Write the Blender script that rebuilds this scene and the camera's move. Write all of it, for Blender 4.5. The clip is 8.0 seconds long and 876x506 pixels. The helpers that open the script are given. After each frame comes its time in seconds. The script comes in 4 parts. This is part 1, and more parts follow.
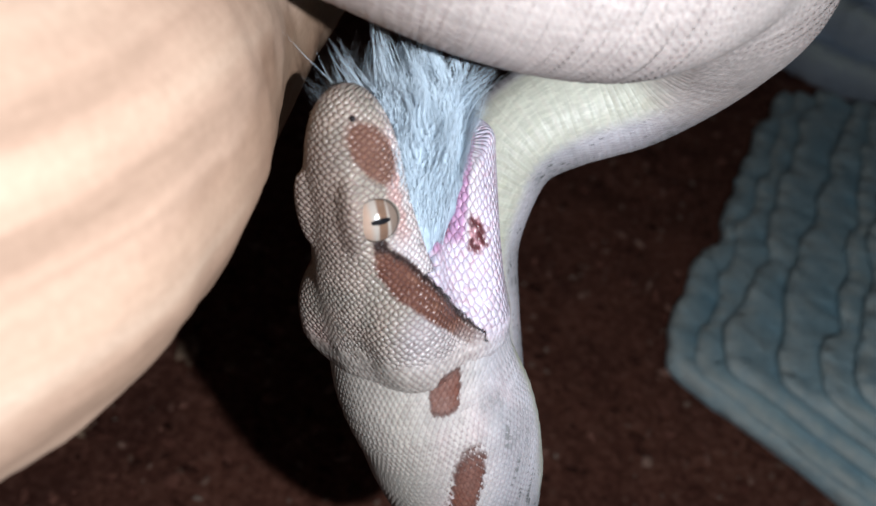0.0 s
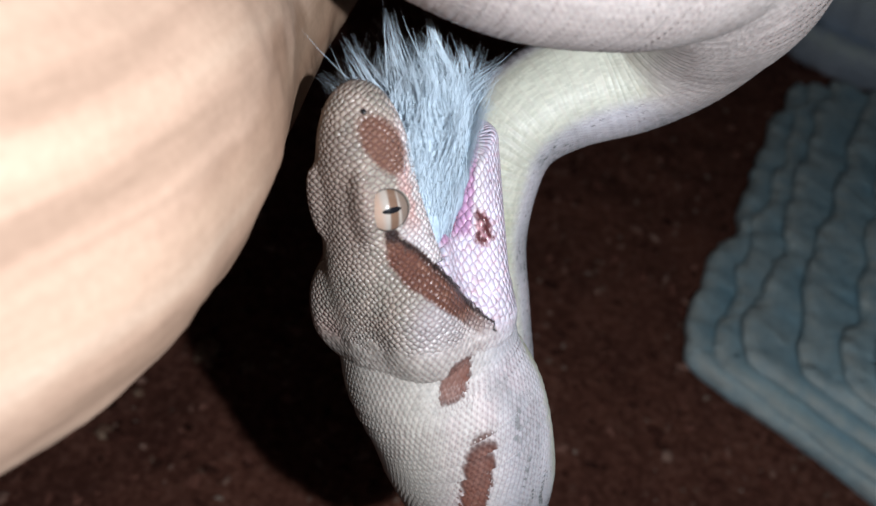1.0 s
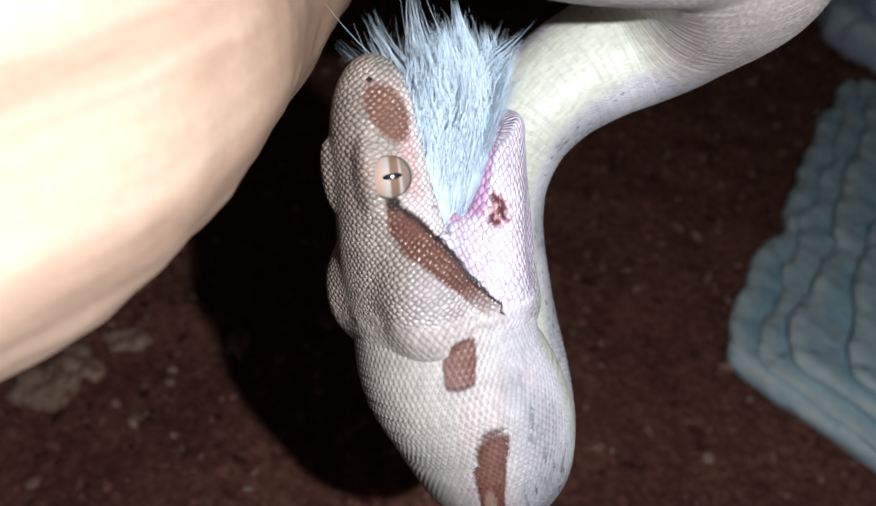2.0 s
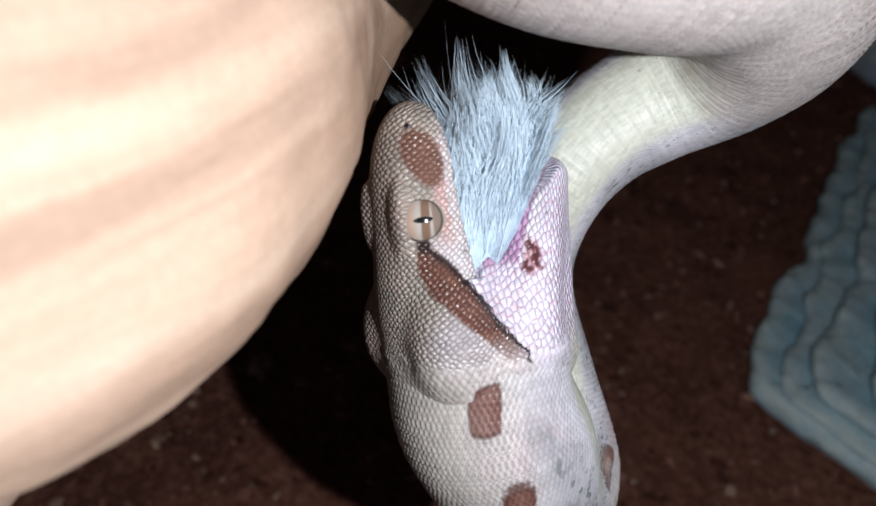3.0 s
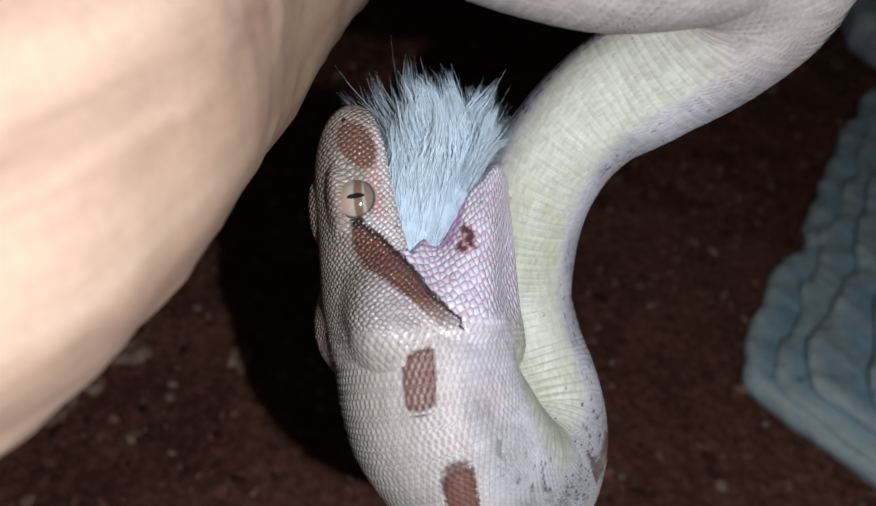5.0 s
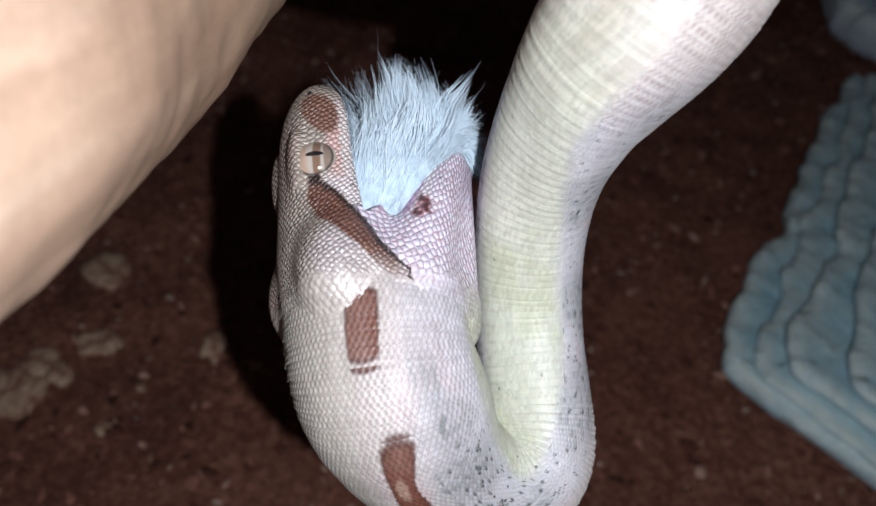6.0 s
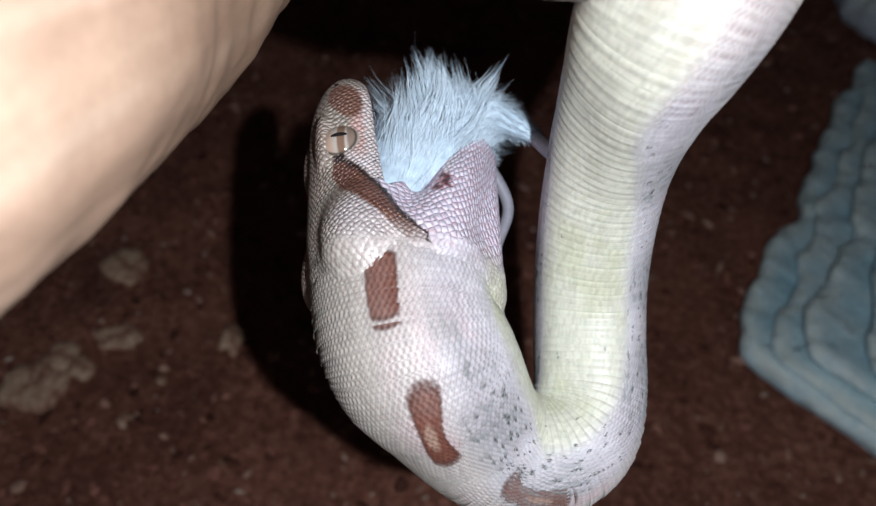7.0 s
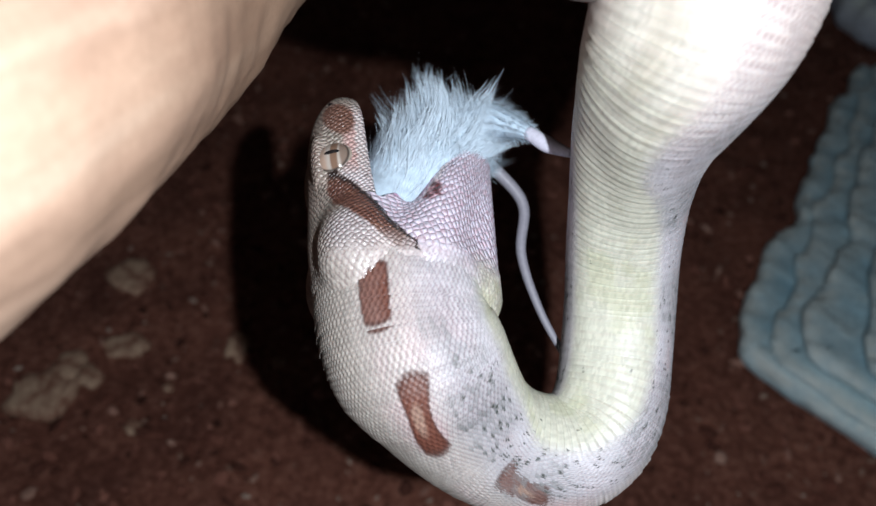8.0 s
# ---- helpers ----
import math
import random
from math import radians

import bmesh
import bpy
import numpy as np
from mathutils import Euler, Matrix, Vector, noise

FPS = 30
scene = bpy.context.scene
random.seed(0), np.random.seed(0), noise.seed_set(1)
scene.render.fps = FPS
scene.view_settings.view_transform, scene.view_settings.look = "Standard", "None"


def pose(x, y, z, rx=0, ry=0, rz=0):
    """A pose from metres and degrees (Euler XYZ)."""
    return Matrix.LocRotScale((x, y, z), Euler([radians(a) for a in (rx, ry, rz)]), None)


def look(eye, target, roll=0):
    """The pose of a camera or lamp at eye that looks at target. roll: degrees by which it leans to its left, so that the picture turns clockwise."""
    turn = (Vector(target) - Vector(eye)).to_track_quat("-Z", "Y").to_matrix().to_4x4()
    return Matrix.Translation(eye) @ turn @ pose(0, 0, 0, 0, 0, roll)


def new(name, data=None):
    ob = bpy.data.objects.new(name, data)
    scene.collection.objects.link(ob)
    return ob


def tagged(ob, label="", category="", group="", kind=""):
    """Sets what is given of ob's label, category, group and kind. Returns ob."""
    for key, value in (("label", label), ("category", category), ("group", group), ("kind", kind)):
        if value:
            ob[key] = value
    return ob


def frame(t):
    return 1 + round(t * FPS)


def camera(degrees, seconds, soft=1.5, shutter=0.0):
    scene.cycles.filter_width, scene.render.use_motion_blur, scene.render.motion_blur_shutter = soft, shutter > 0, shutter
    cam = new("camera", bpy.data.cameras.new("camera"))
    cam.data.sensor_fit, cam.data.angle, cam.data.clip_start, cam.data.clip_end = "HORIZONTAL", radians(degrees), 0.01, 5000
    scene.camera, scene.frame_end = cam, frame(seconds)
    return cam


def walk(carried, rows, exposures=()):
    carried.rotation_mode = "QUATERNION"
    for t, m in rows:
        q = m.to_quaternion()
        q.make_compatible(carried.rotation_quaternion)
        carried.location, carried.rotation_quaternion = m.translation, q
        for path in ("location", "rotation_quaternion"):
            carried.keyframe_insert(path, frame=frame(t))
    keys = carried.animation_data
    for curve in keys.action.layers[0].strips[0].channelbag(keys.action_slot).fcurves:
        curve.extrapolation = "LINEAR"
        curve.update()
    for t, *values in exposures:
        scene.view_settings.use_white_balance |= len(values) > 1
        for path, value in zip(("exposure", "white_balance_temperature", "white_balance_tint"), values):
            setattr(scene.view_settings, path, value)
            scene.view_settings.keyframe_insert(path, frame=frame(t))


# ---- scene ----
cam = camera(60.0, 8.0)


PATH = [
    (0, (0.3423, 0.3037, 0.4788), (0.2745, 0.6558, 0.1304), 12.25),
    (0.5, (0.3470, 0.3014, 0.4776), (0.2749, 0.6549, 0.1314), 10.59),
    (1, (0.3442, 0.3006, 0.4769), (0.2663, 0.6506, 0.1284), 9.95),
    (2.5, (0.3529, 0.3002, 0.4552), (0.2406, 0.6456, 0.1115), 7.11),
    (3, (0.3383, 0.3023, 0.4677), (0.2257, 0.6497, 0.1263), 7.63),
    (3.5, (0.3405, 0.3045, 0.4623), (0.2279, 0.6531, 0.1220), 7.28),
    (4, (0.3490, 0.3158, 0.4653), (0.2369, 0.6650, 0.1254), 7.20),
    (4.5, (0.3448, 0.3179, 0.4641), (0.2302, 0.6611, 0.1189), 7.19),
    (6, (0.3558, 0.3292, 0.4533), (0.2521, 0.6684, 0.1009), 7.80),
    (6.5, (0.3566, 0.3272, 0.4513), (0.2506, 0.6633, 0.0966), 6.81),
    (7, (0.3551, 0.3215, 0.4488), (0.2453, 0.6583, 0.0959), 6.07),
    (7.5, (0.3556, 0.3191, 0.4478), (0.2442, 0.6559, 0.0954), 5.81),
    (8, (0.3582, 0.3146, 0.4532), (0.2450, 0.6547, 0.1047), 5.21),
]
cam.data.dof.use_dof, cam.data.dof.focus_distance, cam.data.dof.aperture_fstop = True, 0.172, 14
walk(cam, [(t, look(eye, target, roll)) for t, eye, target, roll in PATH],
     [(0, -0.13), (1.2, -0.13), (2.3, 0.38), (2.7, 0.33), (3.2, -0.17), (4.7, -0.17), (5.8, 0.44), (8, 0.42)])

# ---- light ----
world = bpy.data.worlds.new("room")
scene.world = world
world.use_nodes = True
world.node_tree.nodes["Background"].inputs[0].default_value = (0.75, 0.85, 1.0, 1)
world.node_tree.nodes["Background"].inputs[1].default_value = 0.05

torch = new("torch", bpy.data.lights.new("torch", "POINT"))
torch.data.energy, torch.data.color, torch.data.shadow_soft_size = 3.3, (0.875, 0.925, 1.0), 0.0025
torch.location = (0.4100, 0.2955, 0.4940)
scene.view_settings.exposure = 0.0


# ---- materials ----
def material(name, rough=0.6, spec=0.5):
    m = bpy.data.materials.new(name)
    m.use_nodes = True
    b = m.node_tree.nodes["Principled BSDF"]
    b.inputs["Roughness"].default_value = rough
    b.inputs["Specular IOR Level"].default_value = spec
    return m, m.node_tree.nodes, m.node_tree.links, b


def ramp(nodes, links, source, stops):
    n = nodes.new("ShaderNodeValToRGB")
    e = n.color_ramp.elements
    e[0].position, e[0].color = stops[0][0], (*stops[0][1], 1)
    e[1].position, e[1].color = stops[-1][0], (*stops[-1][1], 1)
    for p, c in stops[1:-1]:
        e.new(p).color = (*c, 1)
    links.new(source, n.inputs[0])
    return n.outputs[0]


def coords(nodes, links, scale=(1, 1, 1), kind="Object"):
    tc = nodes.new("ShaderNodeTexCoord")
    mp = nodes.new("ShaderNodeMapping")
    mp.inputs["Scale"].default_value = scale
    links.new(tc.outputs[kind], mp.inputs[0])
    return mp.outputs[0]


def noisy(nodes, links, vec, scale, detail=6, rough=0.6):
    n = nodes.new("ShaderNodeTexNoise")
    n.inputs["Scale"].default_value, n.inputs["Detail"].default_value, n.inputs["Roughness"].default_value = scale, detail, rough
    links.new(vec, n.inputs["Vector"])
    return n.outputs[0]


def mix(nodes, links, kind, fac, a, b):
    n = nodes.new("ShaderNodeMix")
    n.data_type, n.blend_type = "RGBA", kind
    for socket, v in ((n.inputs[0], fac), (n.inputs[6], a), (n.inputs[7], b)):
        if isinstance(v, bpy.types.NodeSocket):
            links.new(v, socket)
        else:
            socket.default_value = v if isinstance(v, (int, float)) else (*v, 1)
    return n.outputs[2]


def bump(nodes, links, b, height, strength, distance):
    n = nodes.new("ShaderNodeBump")
    n.inputs["Strength"].default_value, n.inputs["Distance"].default_value = strength, distance
    links.new(height, n.inputs["Height"])
    for link in list(b.inputs["Normal"].links):
        links.new(link.from_socket, n.inputs["Normal"])
    links.new(n.outputs[0], b.inputs["Normal"])


def make_skin(name, cells, rough=(0.30, 0.5)):
    """Scaly skin: the pigment comes with the mesh; cells: whether small scales are added as relief, laid out by the mesh's lattice."""
    m, nodes, links, b = material(name, 0.36, 0.5)
    at = nodes.new("ShaderNodeAttribute")
    at.attribute_name = "pigment"
    colour = at.outputs["Color"]
    vec = coords(nodes, links)
    if cells:
        lat = nodes.new("ShaderNodeAttribute")
        lat.attribute_name = "lattice"
        vo, vc = nodes.new("ShaderNodeTexVoronoi"), nodes.new("ShaderNodeTexVoronoi")
        vo.feature = "DISTANCE_TO_EDGE"
        for n in (vo, vc):
            n.voronoi_dimensions = "2D"
            n.inputs["Scale"].default_value, n.inputs["Randomness"].default_value = 1.0, 0.48
            links.new(lat.outputs["Vector"], n.inputs["Vector"])
        edge = ramp(nodes, links, vo.outputs["Distance"], [(0.0, (0, 0, 0)), (0.07, (0.5, 0.5, 0.5)), (0.18, (0.9, 0.9, 0.9)), (0.42, (1, 1, 1))])
        # the neck, marked in the lattice's third number, has its scales in the mesh
        parts = nodes.new("ShaderNodeSeparateXYZ")
        links.new(lat.outputs["Vector"], parts.inputs[0])
        edge = mix(nodes, links, "MIX", parts.outputs[2], edge, (0.97, 0.97, 0.97))
        colour = mix(nodes, links, "MIX", edge, mix(nodes, links, "ADD", 1.0, mix(nodes, links, "MULTIPLY", 1.0, colour, (0.66, 0.56, 0.61)), (0.050, 0.034, 0.033)), colour)
        tint = ramp(nodes, links, vc.outputs["Color"], [(0.0, (0.86, 0.84, 0.84)), (1.0, (1.1, 1.1, 1.1))])
        colour = mix(nodes, links, "MULTIPLY", 1.0, colour, tint)
        bump(nodes, links, b, edge, 0.6, 0.0002)
        dome = ramp(nodes, links, vc.outputs["Distance"], [(0.0, (1, 1, 1)), (0.7, (0, 0, 0))])
        dome = mix(nodes, links, "MIX", parts.outputs[2], dome, (0.5, 0.5, 0.5))
        bump(nodes, links, b, dome, 0.8, 0.0004)
    n1 = noisy(nodes, links, vec, 110, 4)
    colour = mix(nodes, links, "MULTIPLY", 1.0, colour, ramp(nodes, links, n1, [(0.3, (0.86, 0.84, 0.84)), (0.7, (1.06, 1.06, 1.06))]))
    links.new(colour, b.inputs["Base Color"])
    n2 = noisy(nodes, links, vec, 2600, 2)
    links.new(ramp(nodes, links, n2, [(0.3, (rough[0],) * 3), (0.7, (rough[1],) * 3)]), b.inputs["Roughness"])
    bump(nodes, links, b, n2, 0.3, 0.0001)
    b.inputs["Subsurface Weight"].default_value = 0.08
    b.inputs["Subsurface Radius"].default_value = (0.004, 0.002, 0.0015)
    b.inputs["Subsurface Scale"].default_value = 0.4
    return m


def make_soil():
    m, nodes, links, b = material("soil", 0.9, 0.2)
    vec = coords(nodes, links)
    big = noisy(nodes, links, vec, 14, 5)
    fine = noisy(nodes, links, vec, 160, 8, 0.7)
    c = ramp(nodes, links, fine, [(0.25, (0.09, 0.033, 0.022)), (0.5, (0.26, 0.105, 0.073)), (0.66, (0.42, 0.20, 0.145)), (0.85, (0.60, 0.42, 0.34))])
    c = mix(nodes, links, "MULTIPLY", 1.0, c, ramp(nodes, links, big, [(0.3, (0.6, 0.55, 0.55)), (0.7, (1.25, 1.2, 1.15))]))
    links.new(c, b.inputs["Base Color"])
    bump(nodes, links, b, fine, 0.9, 0.006)
    return m


def make_wood():
    m, nodes, links, b = material("wood", 0.75, 0.25)
    vec = coords(nodes, links, (1, 1, 1))
    at = nodes.new("ShaderNodeAttribute")
    at.attribute_name = "grain"
    mp = nodes.new("ShaderNodeMapping")
    mp.inputs["Scale"].default_value = (7, 7, 7)
    links.new(at.outputs["Vector"], mp.inputs[0])
    streak = noisy(nodes, links, mp.outputs[0], 1.0, 5, 0.55)
    fine = noisy(nodes, links, vec, 700, 4)
    c = ramp(nodes, links, streak, [(0.30, (0.31, 0.205, 0.145)), (0.44, (0.44, 0.295, 0.215)), (0.56, (0.49, 0.34, 0.25)), (0.72, (0.57, 0.42, 0.32))])
    c = mix(nodes, links, "MULTIPLY", 0.5, c, ramp(nodes, links, fine, [(0.3, (0.8, 0.78, 0.76)), (0.7, (1.05, 1.05, 1.05))]))
    # darker, browner strip along one side of the branch
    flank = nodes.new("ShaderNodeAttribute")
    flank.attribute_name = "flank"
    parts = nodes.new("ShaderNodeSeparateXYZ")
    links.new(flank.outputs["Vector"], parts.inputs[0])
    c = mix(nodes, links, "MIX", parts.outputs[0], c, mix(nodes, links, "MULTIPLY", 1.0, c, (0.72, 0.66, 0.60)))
    links.new(c, b.inputs["Base Color"])
    bump(nodes, links, b, streak, 0.12, 0.0008)
    return m


def make_rock(name, low, high):
    m, nodes, links, b = material(name, 0.36, 0.6)
    vec = coords(nodes, links)
    n1, n2 = noisy(nodes, links, vec, 30, 6, 0.65), noisy(nodes, links, vec, 260, 6, 0.7)
    c = ramp(nodes, links, n1, [(0.3, low), (0.55, tuple(0.5 * (p + q) for p, q in zip(low, high))), (0.75, high)])
    c = mix(nodes, links, "MULTIPLY", 0.5, c, ramp(nodes, links, n2, [(0.3, (0.62, 0.64, 0.64)), (0.7, (1.2, 1.2, 1.15))]))
    # pale dry-brushed paint on the lips of the layers
    rim = nodes.new("ShaderNodeAttribute")
    rim.attribute_name = "rim"
    parts = nodes.new("ShaderNodeSeparateXYZ")
    links.new(rim.outputs["Vector"], parts.inputs[0])
    patchy = nodes.new("ShaderNodeMath")
    patchy.operation = "MULTIPLY"
    links.new(parts.outputs[0], patchy.inputs[0])
    links.new(ramp(nodes, links, noisy(nodes, links, vec, 70, 4), [(0.35, (0.35, 0.35, 0.35)), (0.6, (1, 1, 1))]), patchy.inputs[1])
    c = mix(nodes, links, "MIX", patchy.outputs[0], c, (0.86, 0.97, 0.93))
    links.new(c, b.inputs["Base Color"])
    links.new(ramp(nodes, links, n2, [(0.35, (0.22, 0.22, 0.22)), (0.65, (0.55, 0.55, 0.55))]), b.inputs["Roughness"])
    bump(nodes, links, b, n1, 0.7, 0.008)
    bump(nodes, links, b, n2, 0.8, 0.002)
    return m


def make_plain(name, colour, rough, spec=0.5, wave=0.12, scale=300):
    m, nodes, links, b = material(name, rough, spec)
    n = noisy(nodes, links, coords(nodes, links), scale, 4)
    k = 1 - wave
    c = ramp(nodes, links, n, [(0.3, tuple(k * v for v in colour)), (0.7, tuple(min(1, (2 - k) * v) for v in colour))])
    links.new(c, b.inputs["Base Color"])
    return m


def make_bits(name, stops):
    m, nodes, links, b = material(name, 0.85, 0.2)
    geo = nodes.new("ShaderNodeNewGeometry")
    c = ramp(nodes, links, geo.outputs["Random Per Island"], stops)
    n = noisy(nodes, links, coords(nodes, links), 500, 4)
    links.new(mix(nodes, links, "MULTIPLY", 1.0, c, ramp(nodes, links, n, [(0.3, (0.7, 0.7, 0.7)), (0.7, (1.15, 1.15, 1.15))])), b.inputs["Base Color"])
    bump(nodes, links, b, n, 0.6, 0.001)
    return m


def make_mottled(name, low, high):
    m, nodes, links, b = material(name, 0.85, 0.2)
    vec = coords(nodes, links)
    n, k = noisy(nodes, links, vec, 90, 6, 0.7), noisy(nodes, links, vec, 600, 4)
    c = ramp(nodes, links, n, [(0.40, low), (0.50, tuple(0.5 * (p + q) for p, q in zip(low, high))), (0.62, high)])
    links.new(mix(nodes, links, "MULTIPLY", 1.0, c, ramp(nodes, links, k, [(0.3, (0.7, 0.7, 0.7)), (0.7, (1.15, 1.15, 1.15))])), b.inputs["Base Color"])
    bump(nodes, links, b, k, 0.6, 0.001)
    return m


SKIN = make_skin("scaly_skin", True, (0.24, 0.45))
SKIN_BODY = make_skin("body_scales", False, (0.40, 0.62))
SOIL, WOOD = make_soil(), make_wood()
ROCK = make_rock("blue_green_rock", (0.40, 0.70, 0.84), (0.82, 0.97, 0.98))
SLAB = make_rock("pale_blue_rock", (0.66, 0.77, 0.92), (0.80, 0.88, 0.97))
BARK_DARK = make_bits("bark_dark", [(0.0, (0.06, 0.022, 0.015)), (0.5, (0.18, 0.066, 0.045)), (0.85, (0.33, 0.14, 0.10)), (1.0, (0.48, 0.29, 0.22))])
BARK_PALE = make_bits("bark_pale", [(0.0, (0.26, 0.14, 0.10)), (0.6, (0.42, 0.28, 0.21)), (1.0, (0.60, 0.47, 0.38))])
BARK_PIECE = make_mottled("bark_piece", (0.26, 0.12, 0.08), (0.60, 0.42, 0.29))
BOARD = make_plain("dark_board", (0.06, 0.035, 0.025), 0.7, 0.3, 0.3, 30)
EYE = make_skin("eye_iris", False, (0.06, 0.09))
BLACK = make_plain("black_pupil", (0.01, 0.01, 0.012), 0.1, 0.8)
KNOT_WOOD = make_plain("knot_wood", (0.50, 0.35, 0.26), 0.8, 0.2, 0.3, 200)
FUR = make_plain("white_fur", (0.48, 0.575, 0.65), 0.5, 0.35, 0.12, 600)
PELT = make_plain("pelt", (0.40, 0.50, 0.58), 0.8, 0.2, 0.2, 400)
FOOT = make_plain("foot_skin", (0.50, 0.50, 0.58), 0.5, 0.4, 0.12, 900)
TAIL = make_plain("tail_skin", (0.20, 0.195, 0.225), 0.5, 0.4, 0.12, 900)


# ---- meshes ----
def mesh_of(name, verts, faces, mat, parent=None, label="", layers=None, smooth=True):
    """One mesh object from arrays of vertices and of quads or triangles."""
    verts, faces = np.asarray(verts, np.float32), np.asarray(faces, np.int32)
    me = bpy.data.meshes.new(name)
    k = faces.shape[1]
    me.vertices.add(len(verts))
    me.vertices.foreach_set("co", verts.ravel())
    me.loops.add(faces.size)
    me.loops.foreach_set("vertex_index", faces.ravel())
    me.polygons.add(len(faces))
    me.polygons.foreach_set("loop_start", np.arange(0, faces.size, k, dtype=np.int32))
    me.update(calc_edges=True)
    me.polygons.foreach_set("use_smooth", np.full(len(faces), smooth))
    for key, value in (layers or {}).items():
        if key == "pigment":
            me.color_attributes.new(key, "FLOAT_COLOR", "POINT").data.foreach_set("color", np.c_[value, np.ones(len(value))].astype(np.float32).ravel())
        else:
            me.attributes.new(key, "FLOAT_VECTOR", "POINT").data.foreach_set("vector", np.asarray(value, np.float32).ravel())
    me.validate()
    me.materials.append(mat)
    ob = new(name, me)
    if parent:
        ob.parent = parent
    if label:
        ob["label"] = label
    return ob


def grid_faces(n, m, closed=True):
    """Quads of n rows of m points, each row a ring if closed."""
    i, j = np.meshgrid(np.arange(n - 1), np.arange(m if closed else m - 1), indexing="ij")
    k = (j + 1) % m
    return np.stack([i * m + j, i * m + k, (i + 1) * m + k, (i + 1) * m + j], -1).reshape(-1, 4)


def capped(rows):
    """A closed tube from rows (n, m, 3): both ends run to a point."""
    rows = np.asarray(rows, float)
    a, b = rows[0].mean(0), rows[-1].mean(0)
    rows = np.concatenate([np.repeat(a[None, None], rows.shape[1], 1), rows, np.repeat(b[None, None], rows.shape[1], 1)])
    return rows.reshape(-1, 3), grid_faces(rows.shape[0], rows.shape[1])


def fractal(p, scale, octaves=4, seed=0.0):
    """Smooth noise at points p (n, 3), about -1 to 1."""
    return np.array([noise.fractal(Vector(q) * scale + Vector((seed, seed, seed)), 1.0, 2.0, octaves) for q in p])


def spline(points, n):
    """n points along a smooth curve through the rows of points (Catmull-Rom)."""
    p = np.asarray(points, float)
    p = np.concatenate([2 * p[:1] - p[1:2], p, 2 * p[-1:] - p[-2:-1]])
    t = np.linspace(0, len(p) - 3 - 1e-9, n)
    i = t.astype(int)
    f = (t - i)[:, None]
    a, b, c, d = p[i], p[i + 1], p[i + 2], p[i + 3]
    return 0.5 * (2 * b + (c - a) * f + (2 * a - 5 * b + 4 * c - d) * f**2 + (3 * b - a - 3 * c + d) * f**3)


def tube(points, radii, n, m, wave=None):
    """Rows of a round tube along a curve."""
    c = spline(points, n)
    rad = np.interp(np.linspace(0, 1, n), np.linspace(0, 1, len(radii)), radii)
    t = np.gradient(c, axis=0)
    t /= np.linalg.norm(t, axis=1, keepdims=True)
    up = np.array([0.31, 0.2, 0.93])
    rows = []
    a = np.linspace(0, 2 * math.pi, m, endpoint=False)
    for k in range(n):
        x = np.cross(up, t[k])
        x /= np.linalg.norm(x)
        y = np.cross(t[k], x)
        up = y
        rows.append(c[k] + rad[k] * (np.cos(a)[:, None] * x + np.sin(a)[:, None] * y))
    return np.array(rows), c


# ---- ground, walls ----
def ground_z(p):
    p = np.c_[np.asarray(p)[:, :2], np.zeros(len(p))]
    return 0.004 * fractal(p, 22, 4) + 0.004 * fractal(p, 4, 2, 7.0) - 0.003


def ground():
    n = 150
    x, y = np.meshgrid(np.linspace(-1.1, 1.9, n), np.linspace(-0.5, 2.1, n), indexing="ij")
    p = np.stack([x, y, 0 * x], -1).reshape(-1, 3)
    p[:, 2] = ground_z(p)
    ob = mesh_of("ground", p, grid_faces(n, n, False), SOIL)
    tagged(ob, "dark reddish-brown moist coconut bark substrate", "ground", kind="structure")


def box(name, lo, hi, mat, label, category):
    bm = bmesh.new()
    bmesh.ops.create_cube(bm, size=1.0, matrix=Matrix.Translation((Vector(lo) + Vector(hi)) / 2) @ Matrix.Diagonal((*(Vector(hi) - Vector(lo)), 1)))
    me = bpy.data.meshes.new(name)
    bm.to_mesh(me)
    bm.free()
    me.materials.append(mat)
    return tagged(new(name, me), label, category, kind="structure")


def enclosure():
    box("wall_north", (-1.1, 2.1, -0.05), (1.9, 2.12, 1.2), BOARD, "dark brown board wall of the enclosure", "wall")
    box("wall_east", (1.9, -0.52, -0.05), (1.92, 2.12, 1.2), BOARD, "dark brown board wall of the enclosure", "wall")
    box("wall_west", (-1.12, -0.52, -0.05), (-1.1, 2.12, 1.2), BOARD, "dark brown board wall of the enclosure", "wall")
    box("ceiling", (-1.12, -0.52, 1.2), (1.92, 2.12, 1.22), BOARD, "dark brown board ceiling of the enclosure", "ceiling")


